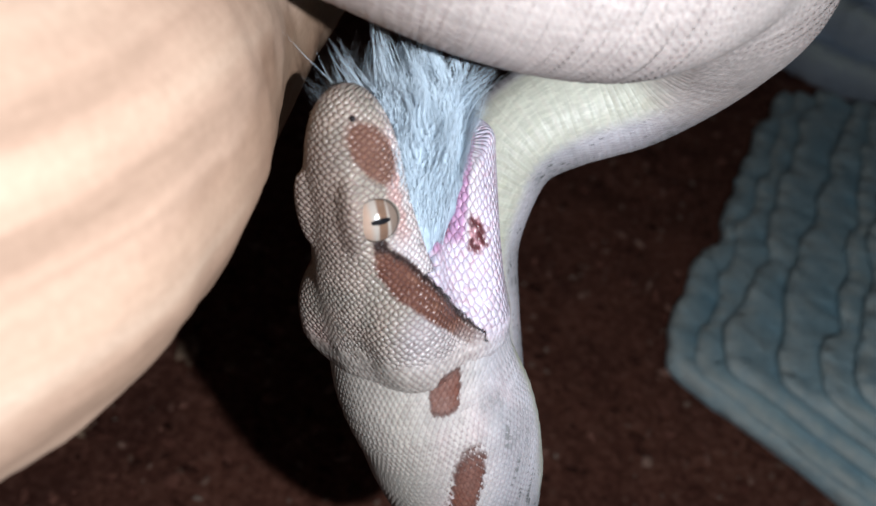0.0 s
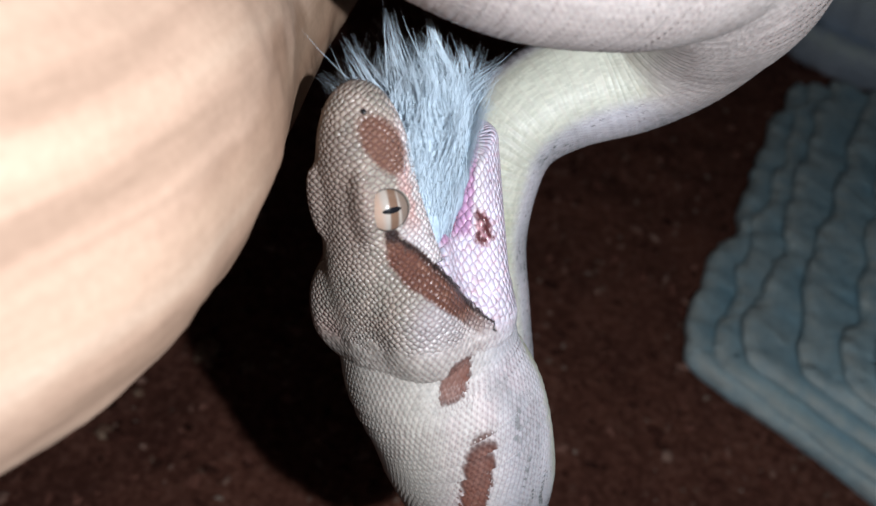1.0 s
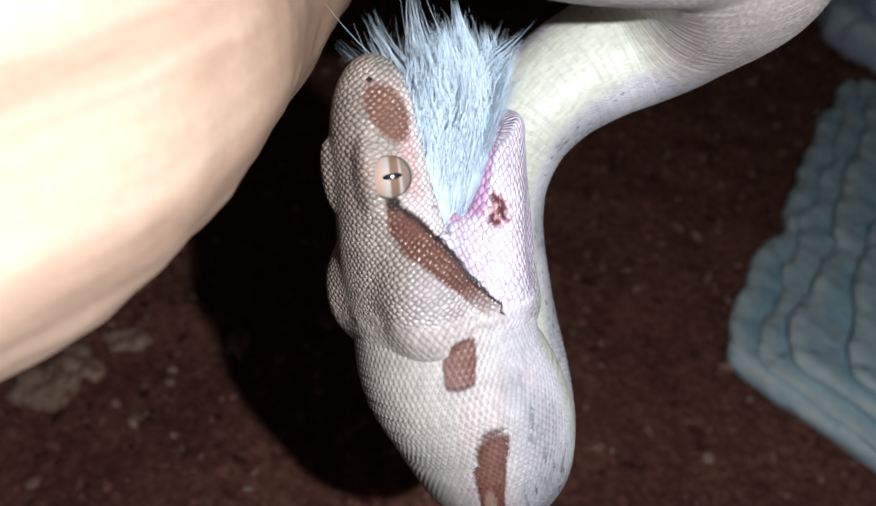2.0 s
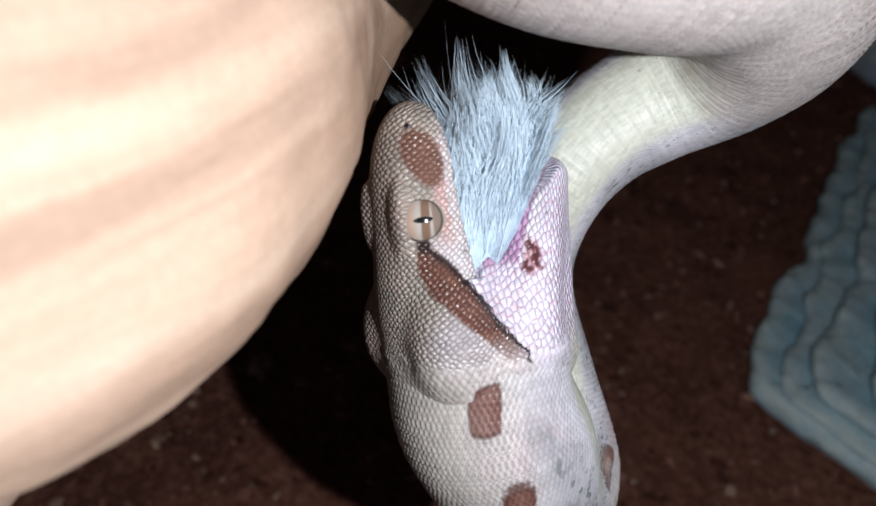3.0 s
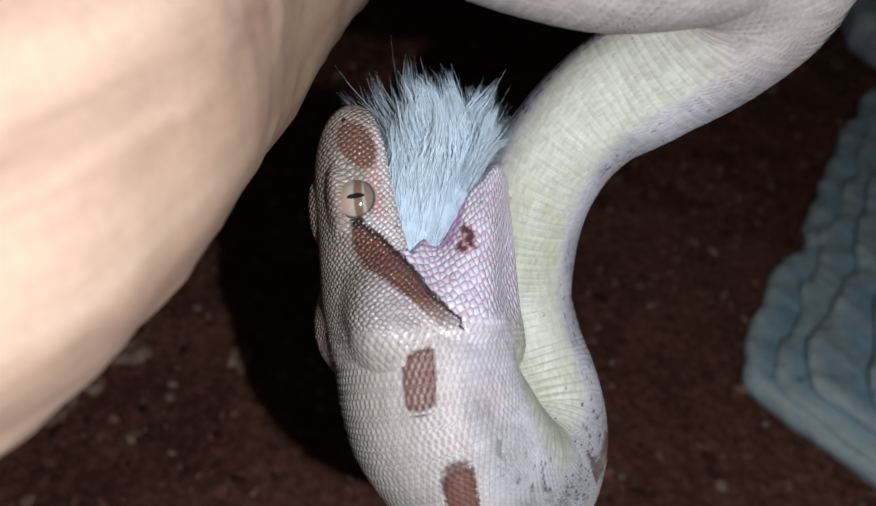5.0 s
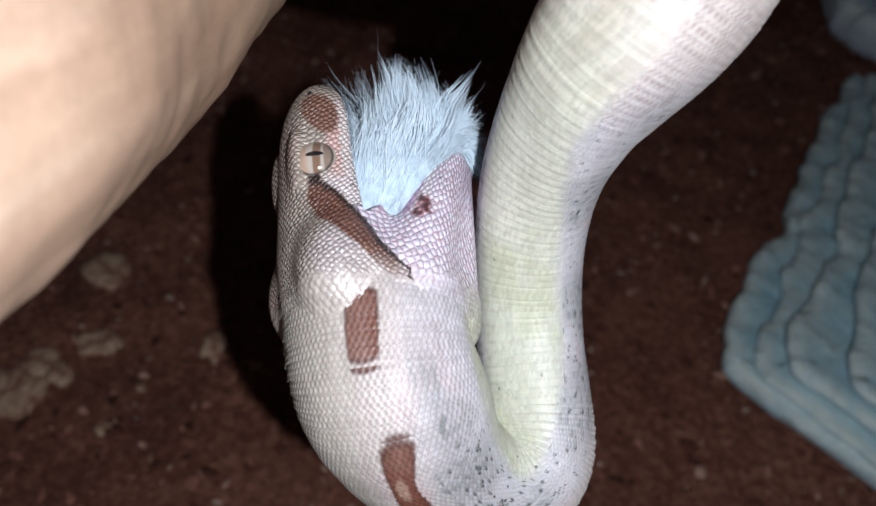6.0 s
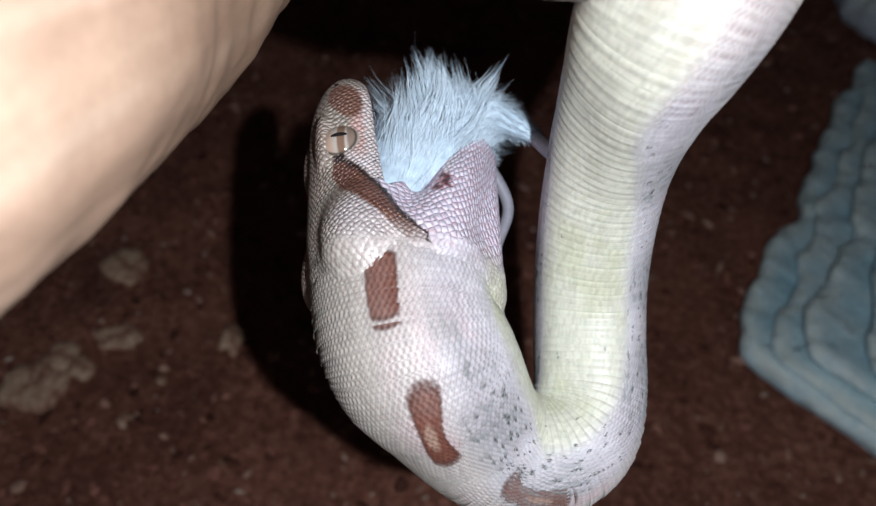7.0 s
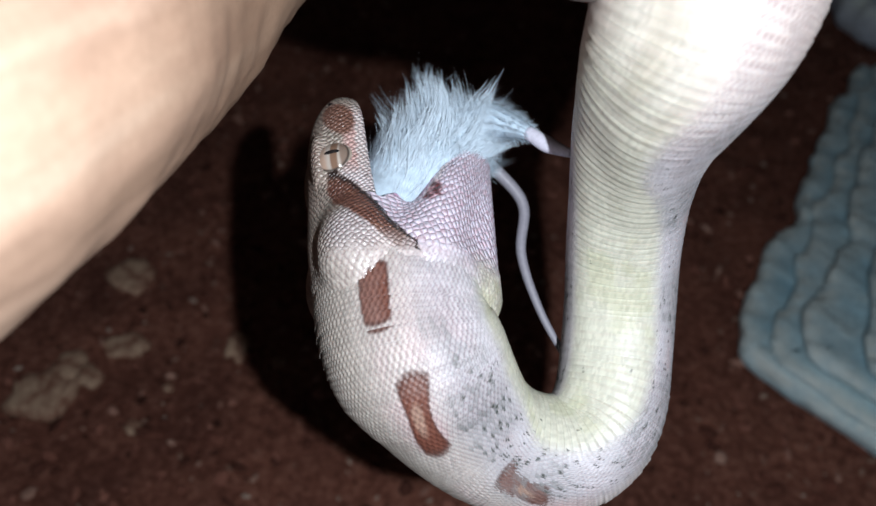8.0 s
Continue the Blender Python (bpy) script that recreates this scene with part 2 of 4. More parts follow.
def chip(rng, size):
    """A flat, torn flake of bark: rows of a rounded, uneven disc."""
    m = 10
    a = np.linspace(0, 2 * math.pi, m, endpoint=False)
    r = size * (0.65 + 0.5 * rng.random(m))
    x, y = r * np.cos(a), r * np.sin(a) * rng.uniform(0.35, 0.9)
    t = size * rng.uniform(0.12, 0.3)
    return np.stack([np.c_[0.8 * x, 0.8 * y, np.full(m, -t)], np.c_[x, y, 0 * x], np.c_[0.7 * x, 0.7 * y, np.full(m, t)]])


def bark_bits():
    rng = np.random.default_rng(8)
    for mat, count, small, large, label in ((BARK_DARK, 11000, 0.0016, 0.0075, "dark red-brown shreds of bark substrate"), (BARK_PALE, 2600, 0.001, 0.0042, "pale tan flecks of bark in the substrate")):
        verts, faces = [], []
        for _ in range(count):
            rows = chip(rng, small + (large - small) * rng.random() ** 3)
            v, f = capped(rows)
            turn = np.array(Euler((rng.normal() * 0.4, rng.normal() * 0.4, rng.uniform(0, 6.3))).to_matrix())
            faces.append(f + sum(len(q) for q in verts[-1:]) * 0 + len(verts) * len(v))
            verts.append(v @ turn.T + [rng.uniform(-0.45, 0.75), rng.uniform(0.3, 1.5), 0.0005])
        v = np.concatenate(verts)
        v[:, 2] += np.repeat(ground_z(v[:: len(verts[0])]), len(verts[0]))
        tagged(mesh_of("bark_litter", v, np.concatenate(faces), mat, label=label), label, "bark", kind="stuff")
    for x, y, size in PALE:
        m = 28
        a = np.linspace(0, 2 * math.pi, m, endpoint=False)
        edge = size * (0.9 + 0.35 * fractal(np.c_[1.3 * np.cos(a) + 40 * x, 1.3 * np.sin(a), a * 0], 1.0, 4))
        wide = np.stack([edge * np.cos(a), 0.75 * edge * np.sin(a)], -1)
        z = 0.0012 * fractal(np.c_[wide * 90, a * 0], 1.0, 3)
        rows = [np.c_[wide * k, q + z * k] for k, q in ((0.8, -0.004), (1.0, -0.001), (0.93, 0.0012), (0.6, 0.002), (0.25, 0.0022))]
        ob = mesh_of("bark_piece", *capped(rows), BARK_PIECE)
        ob.matrix_basis = pose(x, y, float(ground_z([(x, y)])[0]) + 0.001, 0, 0, rng.uniform(0, 360))
        tagged(ob, "pale tan flat piece of bark on the substrate", "bark", "loose bark pieces")


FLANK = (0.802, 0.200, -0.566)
KNOT = (0.2578, 0.3615, 0.3861)
PALE = [(-0.003, 0.628, 0.024), (0.036, 0.567, 0.018), (0.112, 0.601, 0.014), (0.014, 0.508, 0.030), (0.017, 0.535, 0.018), (0.034, 0.533, 0.012), (0.088, 0.512, 0.008), (0.089, 0.549, 0.005), (0.149, 0.599, 0.006)]


# ---- branch ----
def branch():
    rows, c = tube([(0.1239, 0.7775, 0.4080), (0.1992, 0.5756, 0.3917), (0.2287, 0.4402, 0.3824), (0.2540, 0.3693, 0.3987), (0.2375, 0.3384, 0.3943), (0.2049, 0.3239, 0.3530), (0.1213, 0.3042, 0.2746), (-0.0481, 0.2776, 0.1050), (-0.16, 0.26, -0.02)],
                   [0.0511, 0.0515, 0.0477, 0.0447, 0.0474, 0.0509, 0.0501, 0.0496, 0.0493], 260, 160)
    n, m = rows.shape[:2]
    p = rows.reshape(-1, 3)
    axis = np.repeat(c, m, 0)
    out = (p - axis) / np.linalg.norm(p - axis, axis=1, keepdims=True)
    p = p + out * (0.0020 * fractal(p, 20, 2) + 0.0005 * fractal(p, 120, 2, 3.0) - 0.0026)[:, None]
    along = np.repeat(np.arange(n) / n * 0.9, m)
    around = np.tile(np.arange(m) / m, n)
    grain = np.stack([along, 0.5 * np.cos(2 * math.pi * around), 0.5 * np.sin(2 * math.pi * around)], -1)
    skin = p.reshape(n, m, 3)
    v, f = capped(skin)
    g = np.concatenate([grain[:m], grain, grain[-m:]])
    root = tagged(new("branch"), "thick pale tan weathered grapewood branch", "branch")
    # 1 where the surface faces FLANK, with a ragged edge, fading out lengthwise
    toned = soft(out @ np.array(FLANK) + 0.10 * fractal(p, 60, 4, 2.0), 0.60, 0.70) * soft(np.repeat(np.arange(n), m), 120, 70)
    w = np.concatenate([toned[:m], toned, toned[-m:]])
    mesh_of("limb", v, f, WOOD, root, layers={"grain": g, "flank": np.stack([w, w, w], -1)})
    # old knot: a thin worn ring, nearly flush
    centre = np.array(KNOT)
    i, j = np.unravel_index(np.argmin(np.linalg.norm(skin - centre, axis=2)), (n, m))
    up = out.reshape(n, m, 3)[i, j]
    e1 = np.cross(up, (0.2, 0.9, 0.3))
    e1 /= np.linalg.norm(e1)
    e2 = np.cross(up, e1)
    a = np.linspace(0, 2 * math.pi, 72, endpoint=False)
    b = np.linspace(0, 2 * math.pi, 10, endpoint=False)
    wob = 1 + 0.10 * np.sin(2 * a + 1) + 0.05 * np.sin(5 * a)
    flat = skin.reshape(-1, 3)
    ring = []
    for q, k in zip(a, wob):
        mid = skin[i, j] + 0.0070 * k * (math.cos(q) * e1 * 1.25 + math.sin(q) * e2)
        h = np.argmin(np.linalg.norm(flat - mid, axis=1))
        mid = mid + out[h] * ((flat[h] - mid) @ out[h])
        side = mid - skin[i, j]
        side /= np.linalg.norm(side)
        ring.append(mid + 0.0011 * np.cos(b)[:, None] * side + 0.00012 * np.sin(b)[:, None] * out[h])
    ring.append(ring[0])
    mesh_of("knot", np.concatenate(ring), grid_faces(73, 10), KNOT_WOOD, root, "darker ring of an old knot")


# ---- rocks ----
def layered_rock(name, place, turn, size, levels, rise, inset, mat, label, seed):
    """A stepped rock of wavy rounded layers, each a little smaller than the one below."""
    root = tagged(new(name), label, "rock")
    root.matrix_basis = pose(*place, 0, 0, turn)
    m = 360
    a = np.linspace(0, 2 * math.pi, m, endpoint=False)
    ca, sa = np.cos(a), np.sin(a)
    e = 0.38
    base = np.stack([np.sign(ca) * np.abs(ca) ** e * size[0], np.sign(sa) * np.abs(sa) ** e * size[1]], -1)
    far = np.linalg.norm(base, axis=1, keepdims=True)
    rng = random.Random(int(seed))
    z, step = -0.012, 0.0
    for k in range(levels):
        h = rise * (0.65 + 0.7 * rng.random()) + (0.012 if k == 0 else 0)
        low = np.array([noise.fractal(Vector((p * 15 + seed, q * 15, 1.9 * k)), 1.0, 2.0, 2) for p, q in base])
        fine = np.array([noise.fractal(Vector((p * 55 + seed, q * 55, 3.7 * k)), 1.0, 2.0, 4) for p, q in base])
        rows, rims = [], []
        for o, q, pale in ((-2.6, 0.0, 0), (-0.9, 0.04, 0), (-0.35, 0.14, 0), (-0.05, 0.30, 0), (0.03, 0.5, 0.1), (0.05, 0.70, 0.4), (0.0, 0.84, 0.9), (-0.12, 0.94, 1), (-0.34, 1.0, 0.8), (-0.8, 1.01, 0.3), (-1.8, 0.98, 0), (-3.6, 0.95, 0)):
            lump = np.array([noise.fractal(Vector((p * 38 + seed, r * 38, 5.1 * k + 3.0 * q)), 1.0, 2.0, 4) for p, r in base])
            off = -step + o * rise * 0.5 + 0.015 * low + 0.0016 * fine + 0.0032 * lump
            edge = base * (1 + off[:, None] / far)
            rows.append(np.c_[edge, z + q * h + 0.0012 * fine + 0.0026 * lump])
            rims.append(np.full(m, pale))
        v, f = capped(rows)
        rims = np.concatenate([rims[0], *rims, rims[-1]]).astype(float)
        mesh_of("rock_layer", v, f, mat, root, layers={"rim": np.stack([rims, rims, rims], -1)})
        z += h * 0.9
        step += inset * (0.6 + 0.8 * rng.random())
    return root


def stepped_rock():
    """A rock that climbs in worn lobed layers from a corner on the substrate: wide treads on one side, close strata on the other."""
    root = tagged(new("stepped_rock"), "blue-grey stepped artificial rock on the substrate", "rock")
    corner, front, side = np.array([0.459, 0.750]), np.array([0.90, -0.44]), np.array([0.17, 0.985])
    rng = np.random.default_rng(5)
    profile = ((-0.040, 0.0, 0), (-0.012, 0.02, 0), (-0.0085, 0.10, 0), (-0.0050, 0.26, 0), (-0.0005, 0.46, 0.1), (0.0010, 0.66, 0.5), (-0.0002, 0.82, 0.95),
               (-0.0030, 0.94, 1), (-0.0075, 1.0, 0.7), (-0.015, 0.97, 0.25), (-0.028, 0.90, 0), (-0.060, 0.82, 0))
    z, us, vs = -0.012, 0.0, 0.0
    for k in range(15):
        h = (0.010 + 0.008 * rng.random()) + (0.012 if k == 0 else 0)
        a, b, far = 170, 190, (0.60, 0.54)
        v = np.linspace(far[1], vs, a)
        lobe = np.array([noise.fractal(Vector((11.0 * q, 4.3 * k, 0.5)), 1.0, 2.0, 2) for q in v])
        shell = np.abs(np.sin(v / (0.075 + 0.02 * rng.random()) * math.pi + 6.0 * rng.random()))
        left = np.stack([us + 0.004 + 0.013 * lobe * np.clip((v - vs) / 0.05, 0, 1) - 0.008 * shell * np.clip((v - vs) / 0.04, 0, 1), v], -1)
        u = np.linspace(us, far[0], b)[1:]
        wave = np.array([noise.fractal(Vector((14.0 * q, 2.7 * k, 8.5)), 1.0, 2.0, 3) for q in u])
        near = np.stack([u, vs + 0.005 * wave * np.clip((u - us) / 0.04, 0, 1)], -1)
        back = np.stack([np.linspace(far[0], left[0, 0], 60)[1:-1], np.full(58, far[1])], -1)
        edge = np.concatenate([left, near, [(far[0], 0.5 * (vs + far[1]))], back])
        # round the corner
        for _ in range(30):
            edge = 0.5 * edge + 0.25 * (np.roll(edge, 1, 0) + np.roll(edge, -1, 0))
        tang = np.roll(edge, -1, 0) - np.roll(edge, 1, 0)
        norm = np.stack([tang[:, 1], -tang[:, 0]], -1) / (np.linalg.norm(tang, axis=1, keepdims=True) + 1e-9)
        norm = norm if np.sum(norm[a // 2] * (-1, 0)) > 0 else -norm
        rows, rims = [], []
        for o, q, pale in profile:
            flat = edge + norm * o
            world = corner + flat[:, :1] * front + flat[:, 1:] * side
            lump = np.array([noise.fractal(Vector((x * 42, y * 42, 5.1 * k + 2.0 * q)), 1.0, 2.0, 3) for x, y in world])
            world = corner + (flat + norm * (0.0040 * lump)[:, None])[:, :1] * front + (flat + norm * (0.0040 * lump)[:, None])[:, 1:] * side
            rows.append(np.c_[world, z + q * h + 0.0030 * lump])
            rims.append(np.full(len(edge), pale))
        ver, f = capped(rows)
        rims = np.concatenate([rims[0], *rims, rims[-1]]).astype(float)
        mesh_of("rock_layer", ver, f, ROCK, root, layers={"rim": np.stack([rims, rims, rims], -1)})
        z += h * 0.80
        us += 0.018 + 0.020 * rng.random()
        vs += 0.004 + 0.007 * rng.random()


# ---- snake ----
def ellipsoid(p, c, r):
    q = (p - np.asarray(c, np.float32)) / np.asarray(r, np.float32)
    k0 = np.linalg.norm(q, axis=-1)
    k1 = np.linalg.norm(q / np.asarray(r, np.float32), axis=-1) + 1e-6
    return k0 * (k0 - 1) / k1


def capsule(p, a, b, ra, rb):
    a, b = np.asarray(a, np.float32), np.asarray(b, np.float32)
    t = np.clip(((p - a) @ (b - a)) / ((b - a) @ (b - a)), 0, 1)
    return np.linalg.norm(p - a - t[..., None] * (b - a), axis=-1) - (ra + (rb - ra) * t)


def blend(a, b, k):
    h = np.clip(0.5 + 0.5 * (b - a) / k, 0, 1)
    return b + (a - b) * h - k * h * (1 - h)


def surface(field, lo, hi, step):
    """The surface where field is nought, as vertices and quads (naive surface nets)."""
    ax = [np.arange(a, b, step, dtype=np.float32) for a, b in zip(lo, hi)]
    d = np.stack([field(np.stack(np.meshgrid([x], ax[1], ax[2], indexing="ij"), -1)[0]) for x in ax[0]])
    n = d.shape
    corner = [(i, j, k) for i in (0, 1) for j in (0, 1) for k in (0, 1)]
    cut = lambda c: d[c[0]:n[0] - 1 + c[0], c[1]:n[1] - 1 + c[1], c[2]:n[2] - 1 + c[2]]
    count = sum((cut(c) < 0).astype(np.int8) for c in corner)
    cells = np.argwhere((count > 0) & (count < 8))
    index = np.full((n[0] - 1, n[1] - 1, n[2] - 1), -1, np.int32)
    index[tuple(cells.T)] = np.arange(len(cells))
    total, number = np.zeros((len(cells), 3)), np.zeros((len(cells), 1))
    for c in corner:
        for axis in range(3):
            if c[axis] == 0:
                e = list(c)
                e[axis] = 1
                da, db = d[tuple((cells + c).T)], d[tuple((cells + e).T)]
                hit = (da < 0) != (db < 0)
                t = np.where(hit, da / np.where(hit, da - db, 1), 0)
                place = cells + np.array(c, float)
                place[:, axis] += t
                total += place * hit[:, None]
                number += hit[:, None]
    verts = total / number * step + [a[0] for a in ax]
    quads = []
    for axis in range(3):
        u, w = (axis + 1) % 3, (axis + 2) % 3
        here = [slice(1, n[0] - 1), slice(1, n[1] - 1), slice(1, n[2] - 1)]
        here[axis] = slice(0, n[axis] - 1)
        there = list(here)
        there[axis] = slice(1, n[axis])
        a, b = d[tuple(here)] < 0, d[tuple(there)] < 0
        for flip, hit in ((0, a & ~b), (1, ~a & b)):
            g = np.argwhere(hit)
            g[:, u] += 1
            g[:, w] += 1
            ring = []
            for du, dw in ((0, 0), (-1, 0), (-1, -1), (0, -1)):
                q = g.copy()
                q[:, u] += du
                q[:, w] += dw
                ring.append(index[tuple(q.T)])
            ring = np.stack(ring, 1)
            quads.append(ring[:, ::-1] if flip else ring)
    quads = np.concatenate(quads)
    return verts, quads[(quads >= 0).all(1)]


def head_field(p):
    """The head in millimetres: x to the snout, y to its left, z to its crown, with the mouth held wide open."""
    s = p * np.array([1, 1, 1], np.float32)
    s[..., 1] = np.abs(s[..., 1])
    d = ellipsoid(s, (46.5, 0, 1.5), (12.2, 8.4, 7.0))
    d = blend(d, ellipsoid(s, (36, 0, 1), (20, 11.2, 10)), 5)
    d = blend(d, ellipsoid(s, (16, 0, -1), (23, 15.6, 12.5)), 5)
    d = blend(d, ellipsoid(s, (10, 11.0, 1.0), (12.5, 8.8, 9.8)), 3)
    d = blend(d, ellipsoid(s, (36, 7.0, 9.6), (6.5, 2.4, 1.5)), 2.5)
    d = blend(d, ellipsoid(s, (3, 0, -10.5), (15.0, 19.2, 19.0)), 5)
    jaw = capsule(s, (8, 12.2, -13.5), (41, 5.2, -28.6), 8.4, 4.0)
    jaw = blend(jaw, capsule(s, (4, 0, -22), (40, 0, -32.8), 13.2, 4.8), 6)
    d = blend(d, jaw, 6)
    x, z = s[..., 0], s[..., 2]
    lip = np.maximum(0, s[..., 1] - 4.0)
    gape = np.maximum(z + 3.0 - 0.03 * (x - 20), -(z + 3.6 + 1.3 * (x - 23) + 0.10 * lip) * 0.61)
    gape = np.maximum(gape, 22.5 - x)
    return -blend(-d, gape, 1.0)


def soft(x, a, b):
    t = np.clip((x - a) / (b - a), 0, 1)
    return t * t * (3 - 2 * t)


def lerp(c, colour, k):
    return c + (np.asarray(colour) - c) * np.clip(k, 0, 1)[:, None]


def head_pigment(v):
    x, y, z = v[:, 0], np.abs(v[:, 1]), v[:, 2]
    w, w2 = fractal(v, 0.22, 3), fractal(v, 0.8, 3, 5.0)
    c = np.tile(np.array([0.37, 0.34, 0.285]), (len(v), 1))
    c = lerp(c, (0.46, 0.40, 0.335), soft(w, -0.3, 0.5))
    c = lerp(c, (0.30, 0.23, 0.19), soft(z, 8, 11) * soft(x, 22, 30) * 0.6)
    c = lerp(c, (0.58, 0.545, 0.49), soft(x, 12, -4))
    top = np.interp(x, [3, 7, 10.6, 15.2, 19.9, 25.5, 30.3, 33], [-9.0, -5.2, -1.2, 3.6, 6.9, 7.9, 7.5, 7.0])
    low = np.interp(x, [3, 7.2, 14.2, 19.6, 25, 29.7, 33], [-12.0, -9.4, -5.0, -1.9, 1.3, 5.2, 6.0])
    side = soft(y, 5, 7)
    # lips
    c = lerp(c, (0.68, 0.46, 0.42), soft(z + 0.6 * w2, 4.4, 2.4) * soft(x, 26, 31) * soft(x, 53, 47) * 0.9)
    c = lerp(c, (0.72, 0.66, 0.63), soft(z - 0.9 * np.abs(np.sin(0.9 * x)), 0.5, -0.3) * soft(x, 60, 45))
    c = lerp(c, (0.74, 0.70, 0.70), soft(z - low, 0.2, -0.4) * soft(x, 34, 27) * side)
    # throat and lower jaw
    under = np.where(x < 23, soft(z - low, 0.6, -0.8), soft(z + 3.4 + 0.65 * (x - 23), 0.8, -0.8))
    c = lerp(c, (0.82, 0.78, 0.90), under)
    c = lerp(c, (0.74, 0.50, 0.58), under * soft(w2, 0.0, 0.5) * 0.6)
    c = lerp(c, (0.68, 0.52, 0.54), soft(x, 8, -6) * soft(z, 4, -6) * 0.7)
    # pale muscle behind the band
    c = lerp(c, (0.50, 0.47, 0.48), 0.75 * soft(np.hypot((x - 10) / 7.5, (z - 4.5) / 5) - 1, 0.4, -0.4) * soft(y, 8, 12))
    # dark band behind the eye, with a black lower edge
    band = soft(z - top + 0.5 * w2, 0.4, -0.4) * soft(z - low - 0.4 * w2, -0.3, 0.3) * soft(x, 4.5, 7) * soft(x, 34, 32) * side
    c = lerp(c, (0.155, 0.066, 0.044), band * (0.55 + 0.45 * soft(x, 5, 13)))
    c = lerp(c, (0.30, 0.15, 0.095), band * soft(w, 0.0, 0.5) * 0.5)
    c = lerp(c, (0.020, 0.013, 0.012), band * soft(z - low - 0.6 * w2, 2.3, 0.7) * soft(x, 7, 12))
    c = lerp(c, (0.03, 0.02, 0.018), band * soft(x, 27, 30))
    # snout blotch
    q = np.hypot((x - 47.2) / 5.8, (z - 4.2 - 0.15 * (x - 47) + 0.4 * w2) / 3.6)
    c = lerp(c, (0.22, 0.115, 0.080), soft(q - 1, 0.14, -0.14) * soft(y, 3, 5))
    a = np.degrees(np.arctan2(y, z + 11))
    q = np.maximum(np.abs(x + 3.2) / 5.4, np.abs(a - 62) / 9.5) + 0.1 * w2
    c = lerp(c, (0.27, 0.11, 0.075), soft(q, 1.06, 0.9) * 0.9)
    # reddish shade on the other side
    c = lerp(c, (0.34, 0.17, 0.13), soft(np.hypot((x - 2) / 9, (z - 8) / 4) - 1, 0.3, -0.3) * soft(v[:, 1], 3, 6) * 0.8)
    speck = soft(fractal(v, 1.3, 1, 9.0), 0.60, 0.66)
    c = lerp(c, (0.06, 0.04, 0.035), speck * 0.8 * (1 - 0.5 * under))
    # the neck takes the body's colours
    neck = body_pigment((-4 - x) * 0.001, np.degrees(np.arctan2(y, z + 11)), 0 * x, 0 * x, w, 0 * x + 0.5)
    k = soft(x, 13, 1)[:, None]
    c = 0.84 * c * (1 - k) + 1.04 * neck * k
    # inside of the mouth
    up = np.abs(z + 3.0 - 0.03 * (x - 20))
    rim = np.interp(x, [20, 36, 50, 60], [11.5, 8.6, 6.0, 1.0])
    c = lerp(c, (0.62, 0.16, 0.24), (up < 0.6) * soft(rim - y, 0, 0.8) * (x > 19.5))
    mid_z, mid_y = -13.5 - 15.1 * (x - 8) / 33, 12.2 - 7.0 * (x - 8) / 33
    rise = np.degrees(np.arctan2(z - mid_z, y - mid_y)) + 4 * w2
    front = soft(x, 23, 25) * soft(z, -5, -7)
    c = lerp(c, (0.78, 0.74, 0.78), soft(rise, 30, 42) * front)
    c = lerp(c, (0.52, 0.30, 0.46), soft(rise, 57, 62) * front)
    c = lerp(c, (0.50, 0.12, 0.18), soft(rise, 86, 100) * front)
    # spot of dark scales on the lower jaw
    q = np.hypot((x - 26.2) * 0.8, z + 15.6) - 3.3 - 0.9 * w2
    c = lerp(c, (0.48, 0.20, 0.22), soft(q, 0.8, -0.4) * soft(y, 6, 8) * soft(rise, 58, 50) * 0.8)
    c = lerp(c, (0.10, 0.025, 0.028), soft(q, 0.4, -0.4) * soft(y, 6, 8) * soft(rise, 58, 50) * soft(fractal(v, 0.9, 1, 2.0), -0.45, 0.0))
    return c


def head_lattice(v):
    """Where each place lies in the pattern of scales: fine on the crown, coarse on the lower jaw."""
    x, y, z = v[:, 0], v[:, 1], v[:, 2]
    turn = np.arctan2(-y, z + 5)
    u = turn * np.interp(x, [-15, 10, 30, 45, 60], [18, 16, 12.5, 10, 8]) / np.interp(x, [-8, 8], [1.6, 1.3])
    fine = np.stack([(u + x / 1.45), (u - x / 1.45)], -1)
    along = 0.84 * x - 0.55 * z
    turn = np.arctan2(-y, -(z + 16 + 0.5 * (x - 20)))
    u = turn * 15 / 1.75
    coarse = np.stack([u + along / 2.5, u - along / 2.5], -1)
    low = np.interp(x, [3, 7.2, 14.2, 19.6, 23], [-12.0, -9.4, -5.0, -1.9, 0.2])
    low = low + 1.1 * fractal(v, 0.5, 2, 4.0)
    under = np.where(x < 23, z < low, z < -3.4 - 0.65 * (x - 23))
    return np.c_[np.where(under[:, None], coarse, fine), 0 * x]


EYE_AXIS = (0.10, 0.86, 0.50)


